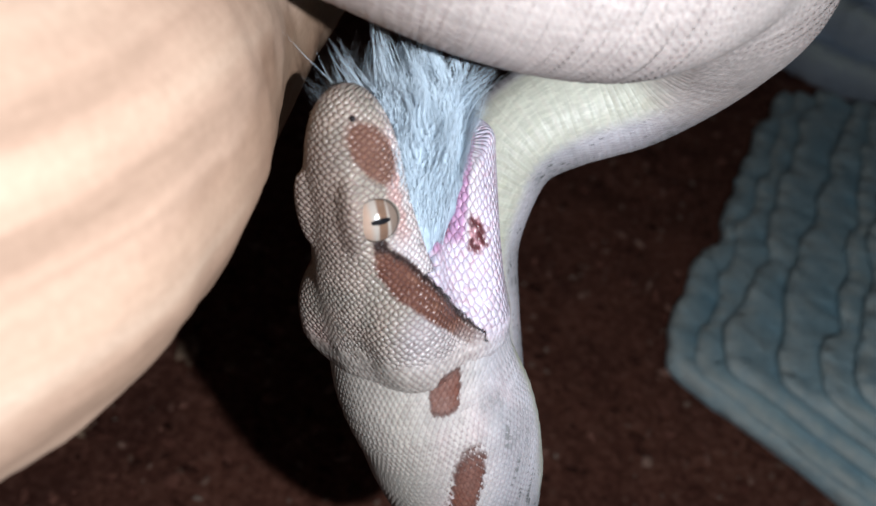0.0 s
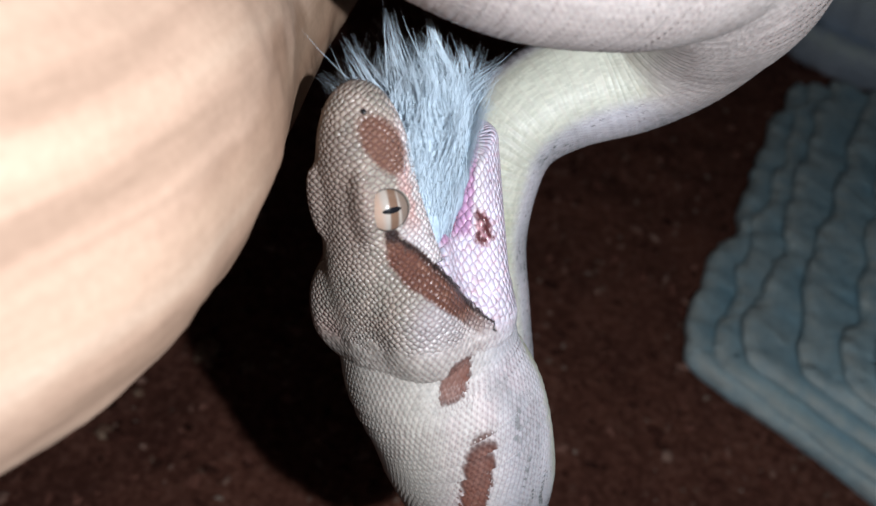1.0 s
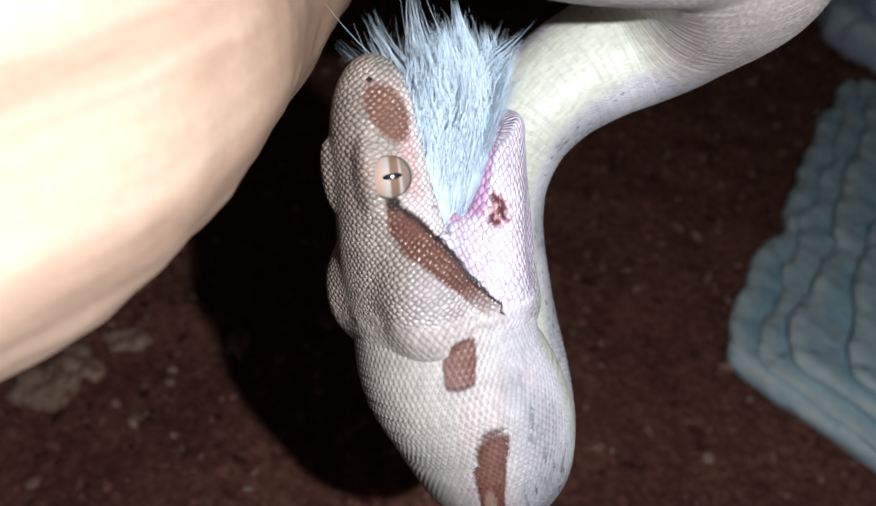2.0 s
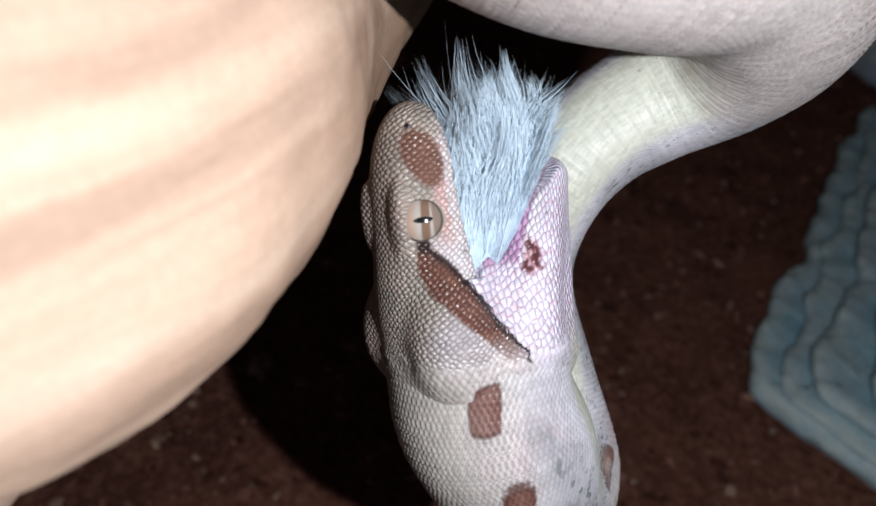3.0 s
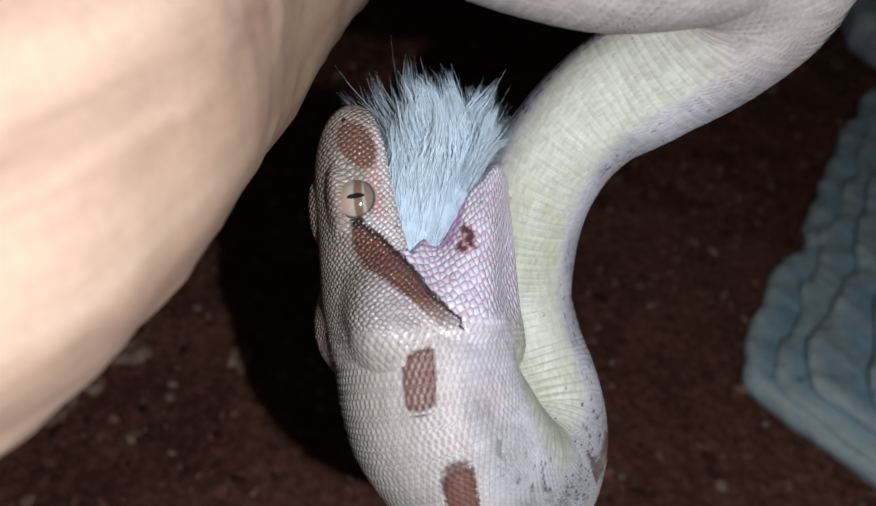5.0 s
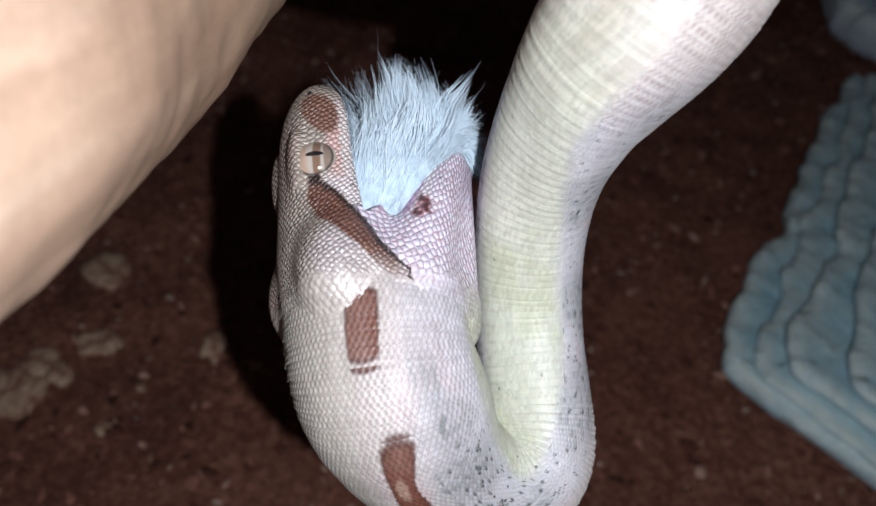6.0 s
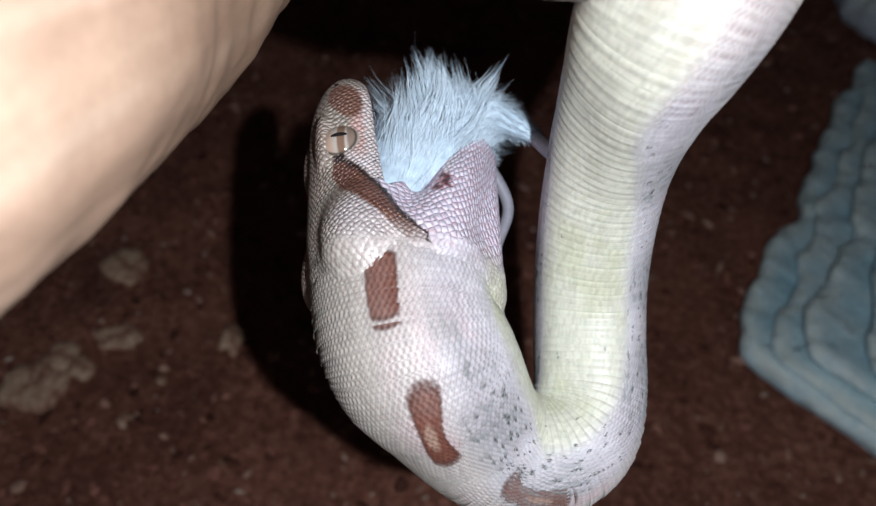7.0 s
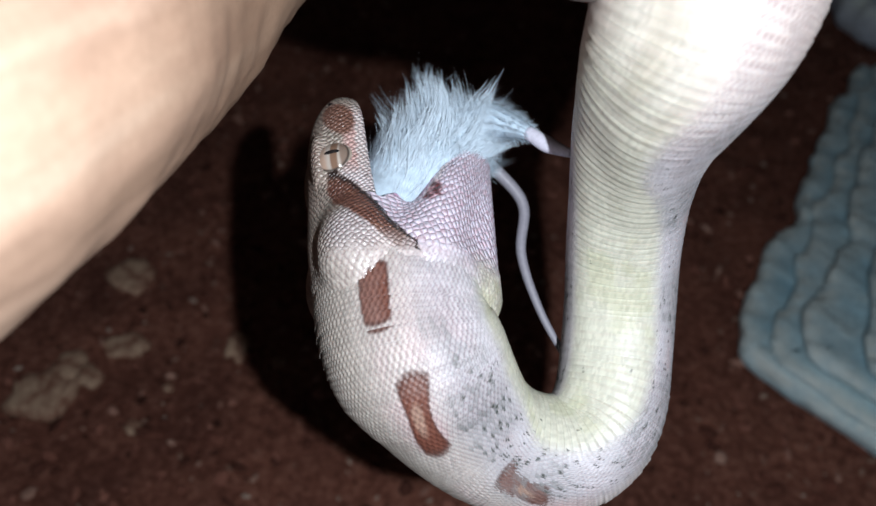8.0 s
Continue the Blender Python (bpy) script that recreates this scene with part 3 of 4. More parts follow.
def eye_point(side, u, w, grow=1.0):
    """A place on the eye: u towards the snout, w towards the crown, as parts of its radius."""
    n = np.array(EYE_AXIS) / np.linalg.norm(EYE_AXIS)
    e = np.cross(n, (0, 0, 1.0))
    e /= np.linalg.norm(e)
    e = e if e[0] > 0 else -e
    up = np.cross(e, n)
    up = up if up[2] > 0 else -up
    deep = np.sqrt(np.maximum(0, 1 - u * u - w * w))
    p = np.array([35.2, 9.9, 6.3]) - 3.8 * n + 5.6 * grow * (u[:, None] * e + w[:, None] * up + deep[:, None] * n)
    return p * np.array([0.001, 0.001 * side, 0.001])


def eyeball(parent, side):
    """A flat glassy eye: tan iris, brown band through its lower half, slit pupil."""
    n, m = 34, 72
    t, a = np.meshgrid(np.linspace(0.001, 0.96, n), np.linspace(0, 2 * math.pi, m, endpoint=False), indexing="ij")
    u, w = (t * np.cos(a)).ravel(), (t * np.sin(a)).ravel()
    c = np.tile(np.array([0.37, 0.33, 0.29]), (len(u), 1))
    c = lerp(c, (0.40, 0.285, 0.22), soft(w, 0.1, 0.35))
    c = lerp(c, (0.17, 0.105, 0.072), soft(np.abs(w + 0.16 + 0.08 * u), 0.19, 0.12))
    c = lerp(c, (0.20, 0.15, 0.12), soft(w, -0.36, -0.44))
    c = lerp(c, (0.05, 0.04, 0.035), soft(np.hypot(u, w), 0.68, 0.72))
    c = lerp(c, (0.34, 0.30, 0.25), soft(np.hypot(u, w), 0.74, 0.80))
    f = grid_faces(n, m)
    eye = mesh_of("eye", eye_point(side, u, w), f if side < 0 else f[:, ::-1], EYE, parent, "glassy tan eye with a brown band", {"pigment": c})
    k, wide = np.meshgrid(np.linspace(-1, 1, 25), np.linspace(-1, 1, 9), indexing="ij")
    w = (-0.08 + 0.34 * k).ravel()
    u = (0.10 * wide * np.sqrt(np.maximum(0.0, 1 - k * k))).ravel()
    f = grid_faces(25, 9, False)
    mesh_of("pupil", eye_point(side, u, w, 1.012), f if side > 0 else f[:, ::-1], BLACK, eye, "black slit pupil")


def ball(name, centre, radius, mat, parent, label="", squash=(1, 1, 1), turn=None):
    bm = bmesh.new()
    bmesh.ops.create_uvsphere(bm, u_segments=28, v_segments=18, radius=radius)
    bmesh.ops.transform(bm, matrix=Matrix.Translation(centre) @ (turn or Matrix()) @ Matrix.Diagonal((*squash, 1)), verts=bm.verts)
    for f in bm.faces:
        f.smooth = True
    me = bpy.data.meshes.new(name)
    bm.to_mesh(me)
    bm.free()
    me.materials.append(mat)
    ob = new(name, me)
    ob.parent = parent
    if label:
        ob["label"] = label
    return ob


def snake_head(parent):
    v, f = surface(head_field, (-16, -24, -42), (62, 24, 18), 0.45)
    lattice, colour = head_lattice(v), head_pigment(v)
    # behind the jaws the skin carries the same rows of scales as the body
    s, a = (-4 - v[:, 0]) * 0.001, np.degrees(np.arctan2(-v[:, 1], v[:, 2] + 11))
    _, _, key, groove, relief = scale_rows(s, a)
    neck = soft(v[:, 0] + 2.0 * fractal(v, 0.3, 2, 6.0), 8.5, 5.0)
    lattice[:, 2] = neck
    colour = colour * (1 - neck[:, None] * (1 - ((1 - 0.4 * groove) * (0.88 + 0.24 * key))[:, None] * (1 - groove[:, None] * np.array([0, 0.10, 0.07]))))
    out = np.c_[0 * s, v[:, 1], v[:, 2] + 11]
    out /= np.linalg.norm(out, axis=1, keepdims=True) + 1e-6
    v = v + out * (neck * 1000 * relief)[:, None]
    head = mesh_of("head", v * 0.001, f, SKIN, parent, "tan scaled head, jaws held wide open", {"pigment": colour, "lattice": lattice})
    for side in (-1, 1):
        eyeball(head, side)
        ball("nostril", (0.0535, side * 0.0056, 0.0054), 0.0007, BLACK, head, "small dark nostril")
    return head


SPAN, LAP, LEAD, RINGS = 0.0021, 0.0032, 0.0126, 188


def girth(s):
    return np.interp(s, [0, 0.012, 0.02, 0.03, 0.038, 0.048, 0.058, 0.068, 0.08, 0.15, 0.165, 0.18, 0.19, 0.2, 0.21, 0.222, 0.24, 0.26],
                     [0.0202, 0.0212, 0.0213, 0.0204, 0.0188, 0.0171, 0.0156, 0.0146, 0.0139, 0.0139, 0.0144, 0.0155, 0.0170, 0.0187, 0.0204, 0.0220, 0.0237, 0.0250])


def body_pigment(s, a, groove, speckle, cloud, tone):
    """s: metres behind the head; a: degrees from the back, positive on the right side."""
    b = np.abs(a)
    c = np.tile(np.array([0.53, 0.49, 0.435]), (len(s), 1))
    c = lerp(c, (0.595, 0.545, 0.515), soft(b, 30, 70))
    c = lerp(c, (0.625, 0.60, 0.63), soft(b, 70, 100))
    c = lerp(c, (0.64, 0.50, 0.50), soft(cloud, 0.1, 0.5) * soft(b, 40, 70) * soft(b, 120, 100) * 0.8 * soft(s, -0.004, 0.02))
    # saddles: place, half length, half width, pale heart, lean in degrees per metre
    for s0, a0, ds, da, heart, lean in ((-0.0008, 62, 0.0054, 9.5, 0.0, 150), (0.0250, 68, 0.0125, 9.5, 0.42, 350), (0.0585, 93, 0.0062, 11, 0.35, 300),
                                        (0.076, 35, 0.009, 14, 0.3, 300), (-0.0015, -54, 0.0072, 9, 0.0, 300), (0.030, -52, 0.012, 12, 0.4, 300)):
        turn = a - a0 + lean * (s - s0)
        waist = da * (1 - 0.5 * heart * np.cos(np.clip((s - s0) / ds, -1, 1) * math.pi))
        q = np.maximum(np.abs(s - s0) / ds, np.abs(turn) / waist) * 0.6 + 0.4 * np.hypot((s - s0) / ds, turn / waist) + 0.07 * cloud
        c = lerp(c, (0.20, 0.075, 0.05), soft(q, 1.08, 0.90) * (0.9 + 0.3 * cloud))
        c = lerp(c, (0.085, 0.035, 0.028), soft(q, 1.08, 0.98) * soft(q, 0.78, 0.92) * 0.55)
        if heart:
            q = np.hypot((s - s0 - 0.001) / (heart * ds), (turn + 1) / (heart * da)) + 0.2 * cloud
            c = lerp(c, (0.50, 0.33, 0.25), soft(q, 1.25, 0.6) * 0.85)
    for s0, a0, r in ((0.006, 92, 0.005), (0.015, 110, 0.006), (0.030, 106, 0.009), (0.041, 103, 0.010), (0.060, 108, 0.011), (0.09, 108, 0.012), (0.12, 104, 0.012), (0.16, 110, 0.012), (0.2, 110, 0.013)):
        q = np.hypot(s - s0, (b - a0) * 0.00035) / r + 0.45 * cloud
        c = lerp(c, (0.24, 0.25, 0.25), soft(q, 1.25, 0.5) * (0.12 + 0.88 * tone**2) * 0.95)
    belly = soft(b, 126, 144)
    c = lerp(c, (0.65, 0.65, 0.54), belly)
    c = lerp(c, (0.56, 0.57, 0.40), belly * soft(cloud, 0.0, 0.5) * 0.6)
    c = lerp(c, (0.66, 0.585, 0.545), soft(s + 0.008 * cloud, 0.185, 0.212) * (0.55 + 0.40 * soft(b, 165, 140)))
    c = c * (1 - 0.40 * groove * (1 - 0.55 * belly))[:, None] * (1 - groove[:, None] * np.array([0, 0.10, 0.07]))
    dots = speckle * soft(b, 78, 98) * soft(b, 178, 140) * soft(s, 0.008, 0.03) * soft(s, 0.21, 0.17)
    return lerp((0.76 - 0.08 * soft(s, 0.18, 0.21))[:, None] * c, (0.05, 0.055, 0.05), dots)


def scale_rows(s, a):
    """Staggered rows of scales: how near the joint, the relief and a number of its own for each scale."""
    pitch, around = 0.0013, 94
    u, w = a * around / 360, s / pitch
    best, lean, key = np.full(len(s), 9.0), np.zeros(len(s)), np.zeros(len(s))
    for half in (0.0, 0.5):
        iu, iw = np.round(u - half), np.round((w - 2 * half) / 2) * 2
        du, dw = u - half - iu, (w - 2 * half - iw) / 2
        dist = np.abs(du) * 1.15 + np.abs(dw) * 1.05
        hit = dist < best
        best, lean = np.where(hit, dist, best), np.where(hit, dw, lean)
        key = np.where(hit, np.sin((iu % around) * 12.9898 + (iw + 2 * half) * 78.233) * 43758.5453 % 1, key)
    groove = soft(best, 0.36, 0.56)
    return u, best, key, groove, 0.00031 * (1 - groove) + 0.00018 * lean


def body_ring(k, parent):
    """One band of the body: rows of overlapping scales on back and flanks, cross plates on the belly."""
    s0 = k * SPAN - LEAD
    n, m = (27, 384) if s0 < 0.085 else (15, 288)
    s, a = np.meshgrid(np.linspace(s0 - LAP, s0 + SPAN + LAP, n), np.linspace(-180, 180, m, endpoint=False), indexing="ij")
    s, a = s.ravel(), a.ravel()
    b = np.abs(a)
    u, best, key, groove, relief = scale_rows(s, a)
    plate = (s / 0.0024) % 1
    line = soft(np.abs(plate - 0.5), 0.38, 0.5)
    belly = soft(b, 131, 137)
    groove = groove * (1 - belly) + 0.45 * line * belly
    relief = relief * (1 - belly) + (0.00026 * plate - 0.00012 * line) * belly
    r = girth(s) * (1 - 0.06 * soft(b, 130, 180)) + relief
    lap = s - s0 - SPAN / 2
    r = r + 0.00006 * lap / SPAN - 16.0 * np.maximum(0, np.abs(lap) - SPAN / 2) ** 2
    # the first bands dip under the skin of the neck along an uneven line
    r = r - 45 * np.maximum(0, 0.0010 * np.sin(np.radians(a) * 9) + 0.0006 * np.sin(np.radians(a) * 23) - 0.0040 - s) ** 2
    x, y, z = -lap, -r * np.sin(np.radians(a)), r * np.cos(np.radians(a))
    cloud = np.array([noise.fractal(Vector((p * 60, math.sin(math.radians(q)) * 1.6, math.cos(math.radians(q)) * 1.6)), 1.0, 2.0, 3) for p, q in zip(s[::3], a[::3])])
    cloud = np.repeat(cloud, 3)[: len(s)]
    speckle = (key > 0.89 + 0.06 * soft(s, 0.05, 0.08) - 0.08 * soft(cloud, 0.0, 0.4)) * (best < 0.26) * (1 - belly) + belly * (np.sin(np.floor(u) * 37.7 + np.floor(s / 0.0024) * 91.3) * 4375.5 % 1 > 0.985) * (np.hypot((u % 1 - 0.5) * 1.3, (plate - 0.5) * 1.7) < 0.42)
    col = body_pigment(s, a, groove, speckle, cloud, key) * (0.88 + 0.24 * key)[:, None]
    return mesh_of("body_ring", np.stack([x, y, z], -1), grid_faces(n, m)[:, ::-1], SKIN_BODY, parent, layers={"pigment": col})


# shapes of the body from head to coil: place and belly side, at the times named
SHAPES = []


def body_shape(t, rows):
    c = spline(rows, 700)
    p, v = c[:, :3], c[:, 3:]
    s = np.concatenate([[0], np.cumsum(np.linalg.norm(np.diff(p, axis=0), axis=1))])
    start = s[int(700 / (len(rows) - 1))]
    out = []
    slide = np.interp(t, [0, 2.5, 4.5, 6, 8], [0, 0.004, 0.006, 0.003, 0.003])
    gather = np.interp(t, [0, 1, 2.5, 4.5, 6.5, 8], [-0.008, -0.008, 0.002, -0.002, 0.009, 0.014])
    for k in range(RINGS):
        q = (k + 0.5) * SPAN - LEAD
        q = start + q - slide * float(soft(q, 0.07, 0.16)) - gather * float(soft(q, 0, 0.03))
        place = Vector([np.interp(q, s, p[:, i]) for i in range(3)])
        if q > s[-1]:
            place += Vector(p[-1] - p[-30]).normalized() * (q - s[-1])
        ease = float(soft(q - start, 0, 0.022))
        lo, hi = min(q - 0.014 + 0.004 * ease, s[-1] - 0.020), min(q + 0.001 + 0.009 * ease, s[-1])
        ahead = Vector([np.interp(lo, s, p[:, i]) - np.interp(hi, s, p[:, i]) for i in range(3)]).normalized()
        back = -Vector([np.interp(q, s, v[:, i]) for i in range(3)])
        back = (back - ahead * back.dot(ahead)).normalized()
        left = back.cross(ahead)
        m = Matrix((ahead, left, back)).transposed().to_4x4()
        out.append(Matrix.Translation(place) @ m)
    SHAPES.append((t, out))


# shapes begin
body_shape(0, [
    (0.3148, 0.4172, 0.3637, 0.42, 0.90, -0.12),
    (0.3228, 0.4105, 0.3421, 0.48, 0.88, -0.06),
    (0.3314, 0.4080, 0.3286, 0.61, 0.79, 0.10),
    (0.3377, 0.4073, 0.3152, 0.71, 0.65, 0.26),
    (0.3426, 0.4085, 0.3015, 0.56, 0.57, 0.60),
    (0.3456, 0.4119, 0.2904, -0.33, 0.08, 0.94),
    (0.3456, 0.4189, 0.2877, -0.56, -0.55, 0.62),
    (0.3401, 0.4281, 0.2939, -0.10, -0.76, 0.64),
    (0.3341, 0.4381, 0.3047, 0.14, -0.70, 0.70),
    (0.3271, 0.4476, 0.3181, 0.14, -0.70, 0.70),
    (0.3206, 0.4559, 0.3346, 0.14, -0.70, 0.70),
    (0.3200, 0.4627, 0.3507, 0.14, -0.70, 0.70),
    (0.3232, 0.4691, 0.3637, 0.11, -0.69, 0.72),
    (0.3324, 0.4760, 0.3718, 0.05, -0.65, 0.76),
    (0.3429, 0.4823, 0.3781, 0.02, -0.64, 0.77),
    (0.3514, 0.4866, 0.3879, -0.08, -0.71, 0.70),
    (0.3567, 0.4852, 0.4018, -0.41, -0.83, 0.37),
    (0.3576, 0.4769, 0.4169, -0.73, -0.57, -0.38),
    (0.3492, 0.4640, 0.4295, -0.43, 0.13, -0.89),
    (0.3371, 0.4448, 0.4298, -0.22, 0.39, -0.89),
    (0.3203, 0.4349, 0.4317, -0.21, 0.42, -0.88),
    (0.2998, 0.4314, 0.4350, -0.21, 0.42, -0.88),
    (0.2757, 0.4303, 0.4393, -0.21, 0.42, -0.88),
])
body_shape(0.5, [
    (0.3162, 0.4166, 0.3619, 0.40, 0.90, -0.14),
    (0.3239, 0.4097, 0.3402, 0.46, 0.88, -0.08),
    (0.3325, 0.4066, 0.3276, 0.60, 0.79, 0.08),
    (0.3384, 0.4055, 0.3146, 0.72, 0.65, 0.24),
    (0.3429, 0.4066, 0.3009, 0.58, 0.56, 0.59),
    (0.3457, 0.4100, 0.2897, -0.31, 0.09, 0.95),
    (0.3456, 0.4170, 0.2871, -0.55, -0.55, 0.63),
    (0.3403, 0.4262, 0.2934, -0.09, -0.76, 0.64),
    (0.3347, 0.4363, 0.3043, 0.14, -0.71, 0.69),
    (0.3281, 0.4458, 0.3179, 0.14, -0.71, 0.69),
    (0.3220, 0.4542, 0.3346, 0.14, -0.71, 0.69),
    (0.3219, 0.4609, 0.3507, 0.14, -0.71, 0.69),
    (0.3254, 0.4672, 0.3636, 0.12, -0.69, 0.71),
    (0.3349, 0.4740, 0.3716, 0.06, -0.65, 0.76),
    (0.3456, 0.4802, 0.3776, 0.03, -0.64, 0.77),
    (0.3544, 0.4844, 0.3872, -0.07, -0.72, 0.70),
    (0.3601, 0.4829, 0.4009, -0.41, -0.83, 0.37),
    (0.3613, 0.4746, 0.4160, -0.73, -0.57, -0.38),
    (0.3532, 0.4618, 0.4287, -0.43, 0.13, -0.89),
    (0.3410, 0.4426, 0.4292, -0.22, 0.39, -0.89),
    (0.3243, 0.4329, 0.4315, -0.21, 0.42, -0.88),
    (0.3038, 0.4296, 0.4352, -0.21, 0.42, -0.88),
    (0.2798, 0.4287, 0.4400, -0.21, 0.42, -0.88),
])
body_shape(1, [
    (0.3139, 0.4175, 0.3598, 0.41, 0.89, -0.18),
    (0.3220, 0.4095, 0.3386, 0.46, 0.88, -0.11),
    (0.3301, 0.4062, 0.3287, 0.60, 0.80, 0.06),
    (0.3366, 0.4046, 0.3158, 0.72, 0.66, 0.23),
    (0.3412, 0.4061, 0.3016, 0.58, 0.57, 0.58),
    (0.3439, 0.4099, 0.2899, -0.30, 0.09, 0.95),
    (0.3439, 0.4171, 0.2871, -0.54, -0.55, 0.64),
    (0.3386, 0.4263, 0.2934, -0.08, -0.76, 0.65),
    (0.3329, 0.4365, 0.3043, 0.16, -0.70, 0.70),
    (0.3265, 0.4455, 0.3173, 0.16, -0.70, 0.70),
    (0.3198, 0.4538, 0.3337, 0.16, -0.70, 0.70),
    (0.3179, 0.4620, 0.3509, 0.16, -0.70, 0.70),
    (0.3205, 0.4689, 0.3632, 0.13, -0.68, 0.72),
    (0.3297, 0.4773, 0.3711, 0.07, -0.65, 0.76),
    (0.3411, 0.4847, 0.3768, 0.04, -0.63, 0.78),
    (0.3503, 0.4883, 0.3860, -0.06, -0.71, 0.70),
    (0.3554, 0.4853, 0.4002, -0.41, -0.83, 0.37),
    (0.3564, 0.4753, 0.4151, -0.73, -0.57, -0.38),
    (0.3489, 0.4630, 0.4282, -0.43, 0.13, -0.89),
    (0.3371, 0.4464, 0.4309, -0.22, 0.39, -0.89),
    (0.3206, 0.4359, 0.4329, -0.21, 0.42, -0.88),
    (0.2997, 0.4327, 0.4379, -0.21, 0.42, -0.88),
    (0.2767, 0.4304, 0.4420, -0.21, 0.42, -0.88),
])
body_shape(2.5, [
    (0.3150, 0.4169, 0.3456, 0.59, 0.79, -0.18),
    (0.3239, 0.4059, 0.3262, 0.62, 0.78, -0.11),
    (0.3312, 0.4051, 0.3131, 0.66, 0.75, 0.07),
    (0.3364, 0.4064, 0.2988, 0.56, 0.69, 0.47),
    (0.3403, 0.4121, 0.2873, -0.05, 0.31, 0.95),
    (0.3428, 0.4201, 0.2818, -0.64, -0.27, 0.72),
    (0.3423, 0.4281, 0.2827, -0.55, -0.64, 0.53),
    (0.3374, 0.4366, 0.2888, -0.01, -0.75, 0.66),
    (0.3290, 0.4444, 0.2976, 0.22, -0.69, 0.69),
    (0.3213, 0.4504, 0.3076, 0.22, -0.69, 0.69),
    (0.3164, 0.4544, 0.3192, 0.22, -0.69, 0.69),
    (0.3150, 0.4588, 0.3331, 0.22, -0.69, 0.69),
    (0.3178, 0.4651, 0.3459, 0.19, -0.68, 0.71),
    (0.3245, 0.4743, 0.3555, 0.13, -0.65, 0.74),
    (0.3337, 0.4839, 0.3626, 0.10, -0.64, 0.76),
    (0.3427, 0.4891, 0.3709, -0.01, -0.71, 0.70),
    (0.3500, 0.4878, 0.3835, -0.39, -0.84, 0.38),
    (0.3526, 0.4789, 0.3975, -0.73, -0.57, -0.38),
    (0.3457, 0.4671, 0.4115, -0.43, 0.13, -0.89),
    (0.3332, 0.4520, 0.4175, -0.22, 0.39, -0.89),
    (0.3172, 0.4408, 0.4204, -0.21, 0.42, -0.88),
    (0.2969, 0.4362, 0.4260, -0.21, 0.42, -0.88),
    (0.2743, 0.4333, 0.4316, -0.21, 0.42, -0.88),
])
body_shape(3, [
    (0.3097, 0.4181, 0.3504, 0.63, 0.76, -0.15),
    (0.3186, 0.4068, 0.3312, 0.65, 0.75, -0.09),
    (0.3270, 0.4061, 0.3157, 0.67, 0.74, 0.10),
    (0.3335, 0.4077, 0.3018, 0.55, 0.68, 0.49),
    (0.3387, 0.4115, 0.2918, -0.02, 0.31, 0.95),
    (0.3417, 0.4176, 0.2886, -0.64, -0.32, 0.70),
    (0.3410, 0.4243, 0.2906, -0.54, -0.68, 0.49),
    (0.3353, 0.4318, 0.2967, -0.01, -0.77, 0.63),
    (0.3272, 0.4396, 0.3052, 0.23, -0.69, 0.68),
    (0.3185, 0.4467, 0.3154, 0.23, -0.69, 0.68),
    (0.3136, 0.4512, 0.3266, 0.23, -0.69, 0.68),
    (0.3129, 0.4552, 0.3403, 0.23, -0.69, 0.68),
    (0.3160, 0.4614, 0.3533, 0.19, -0.68, 0.70),
    (0.3224, 0.4704, 0.3628, 0.13, -0.66, 0.74),
    (0.3316, 0.4792, 0.3699, 0.10, -0.64, 0.76),
    (0.3413, 0.4840, 0.3789, -0.01, -0.71, 0.70),
    (0.3476, 0.4822, 0.3916, -0.39, -0.84, 0.38),
    (0.3485, 0.4751, 0.4061, -0.73, -0.57, -0.38),
    (0.3403, 0.4644, 0.4190, -0.43, 0.13, -0.89),
    (0.3265, 0.4498, 0.4241, -0.22, 0.39, -0.89),
    (0.3095, 0.4391, 0.4274, -0.21, 0.42, -0.88),
    (0.2886, 0.4342, 0.4330, -0.21, 0.42, -0.88),
    (0.2656, 0.4310, 0.4385, -0.21, 0.42, -0.88),
])
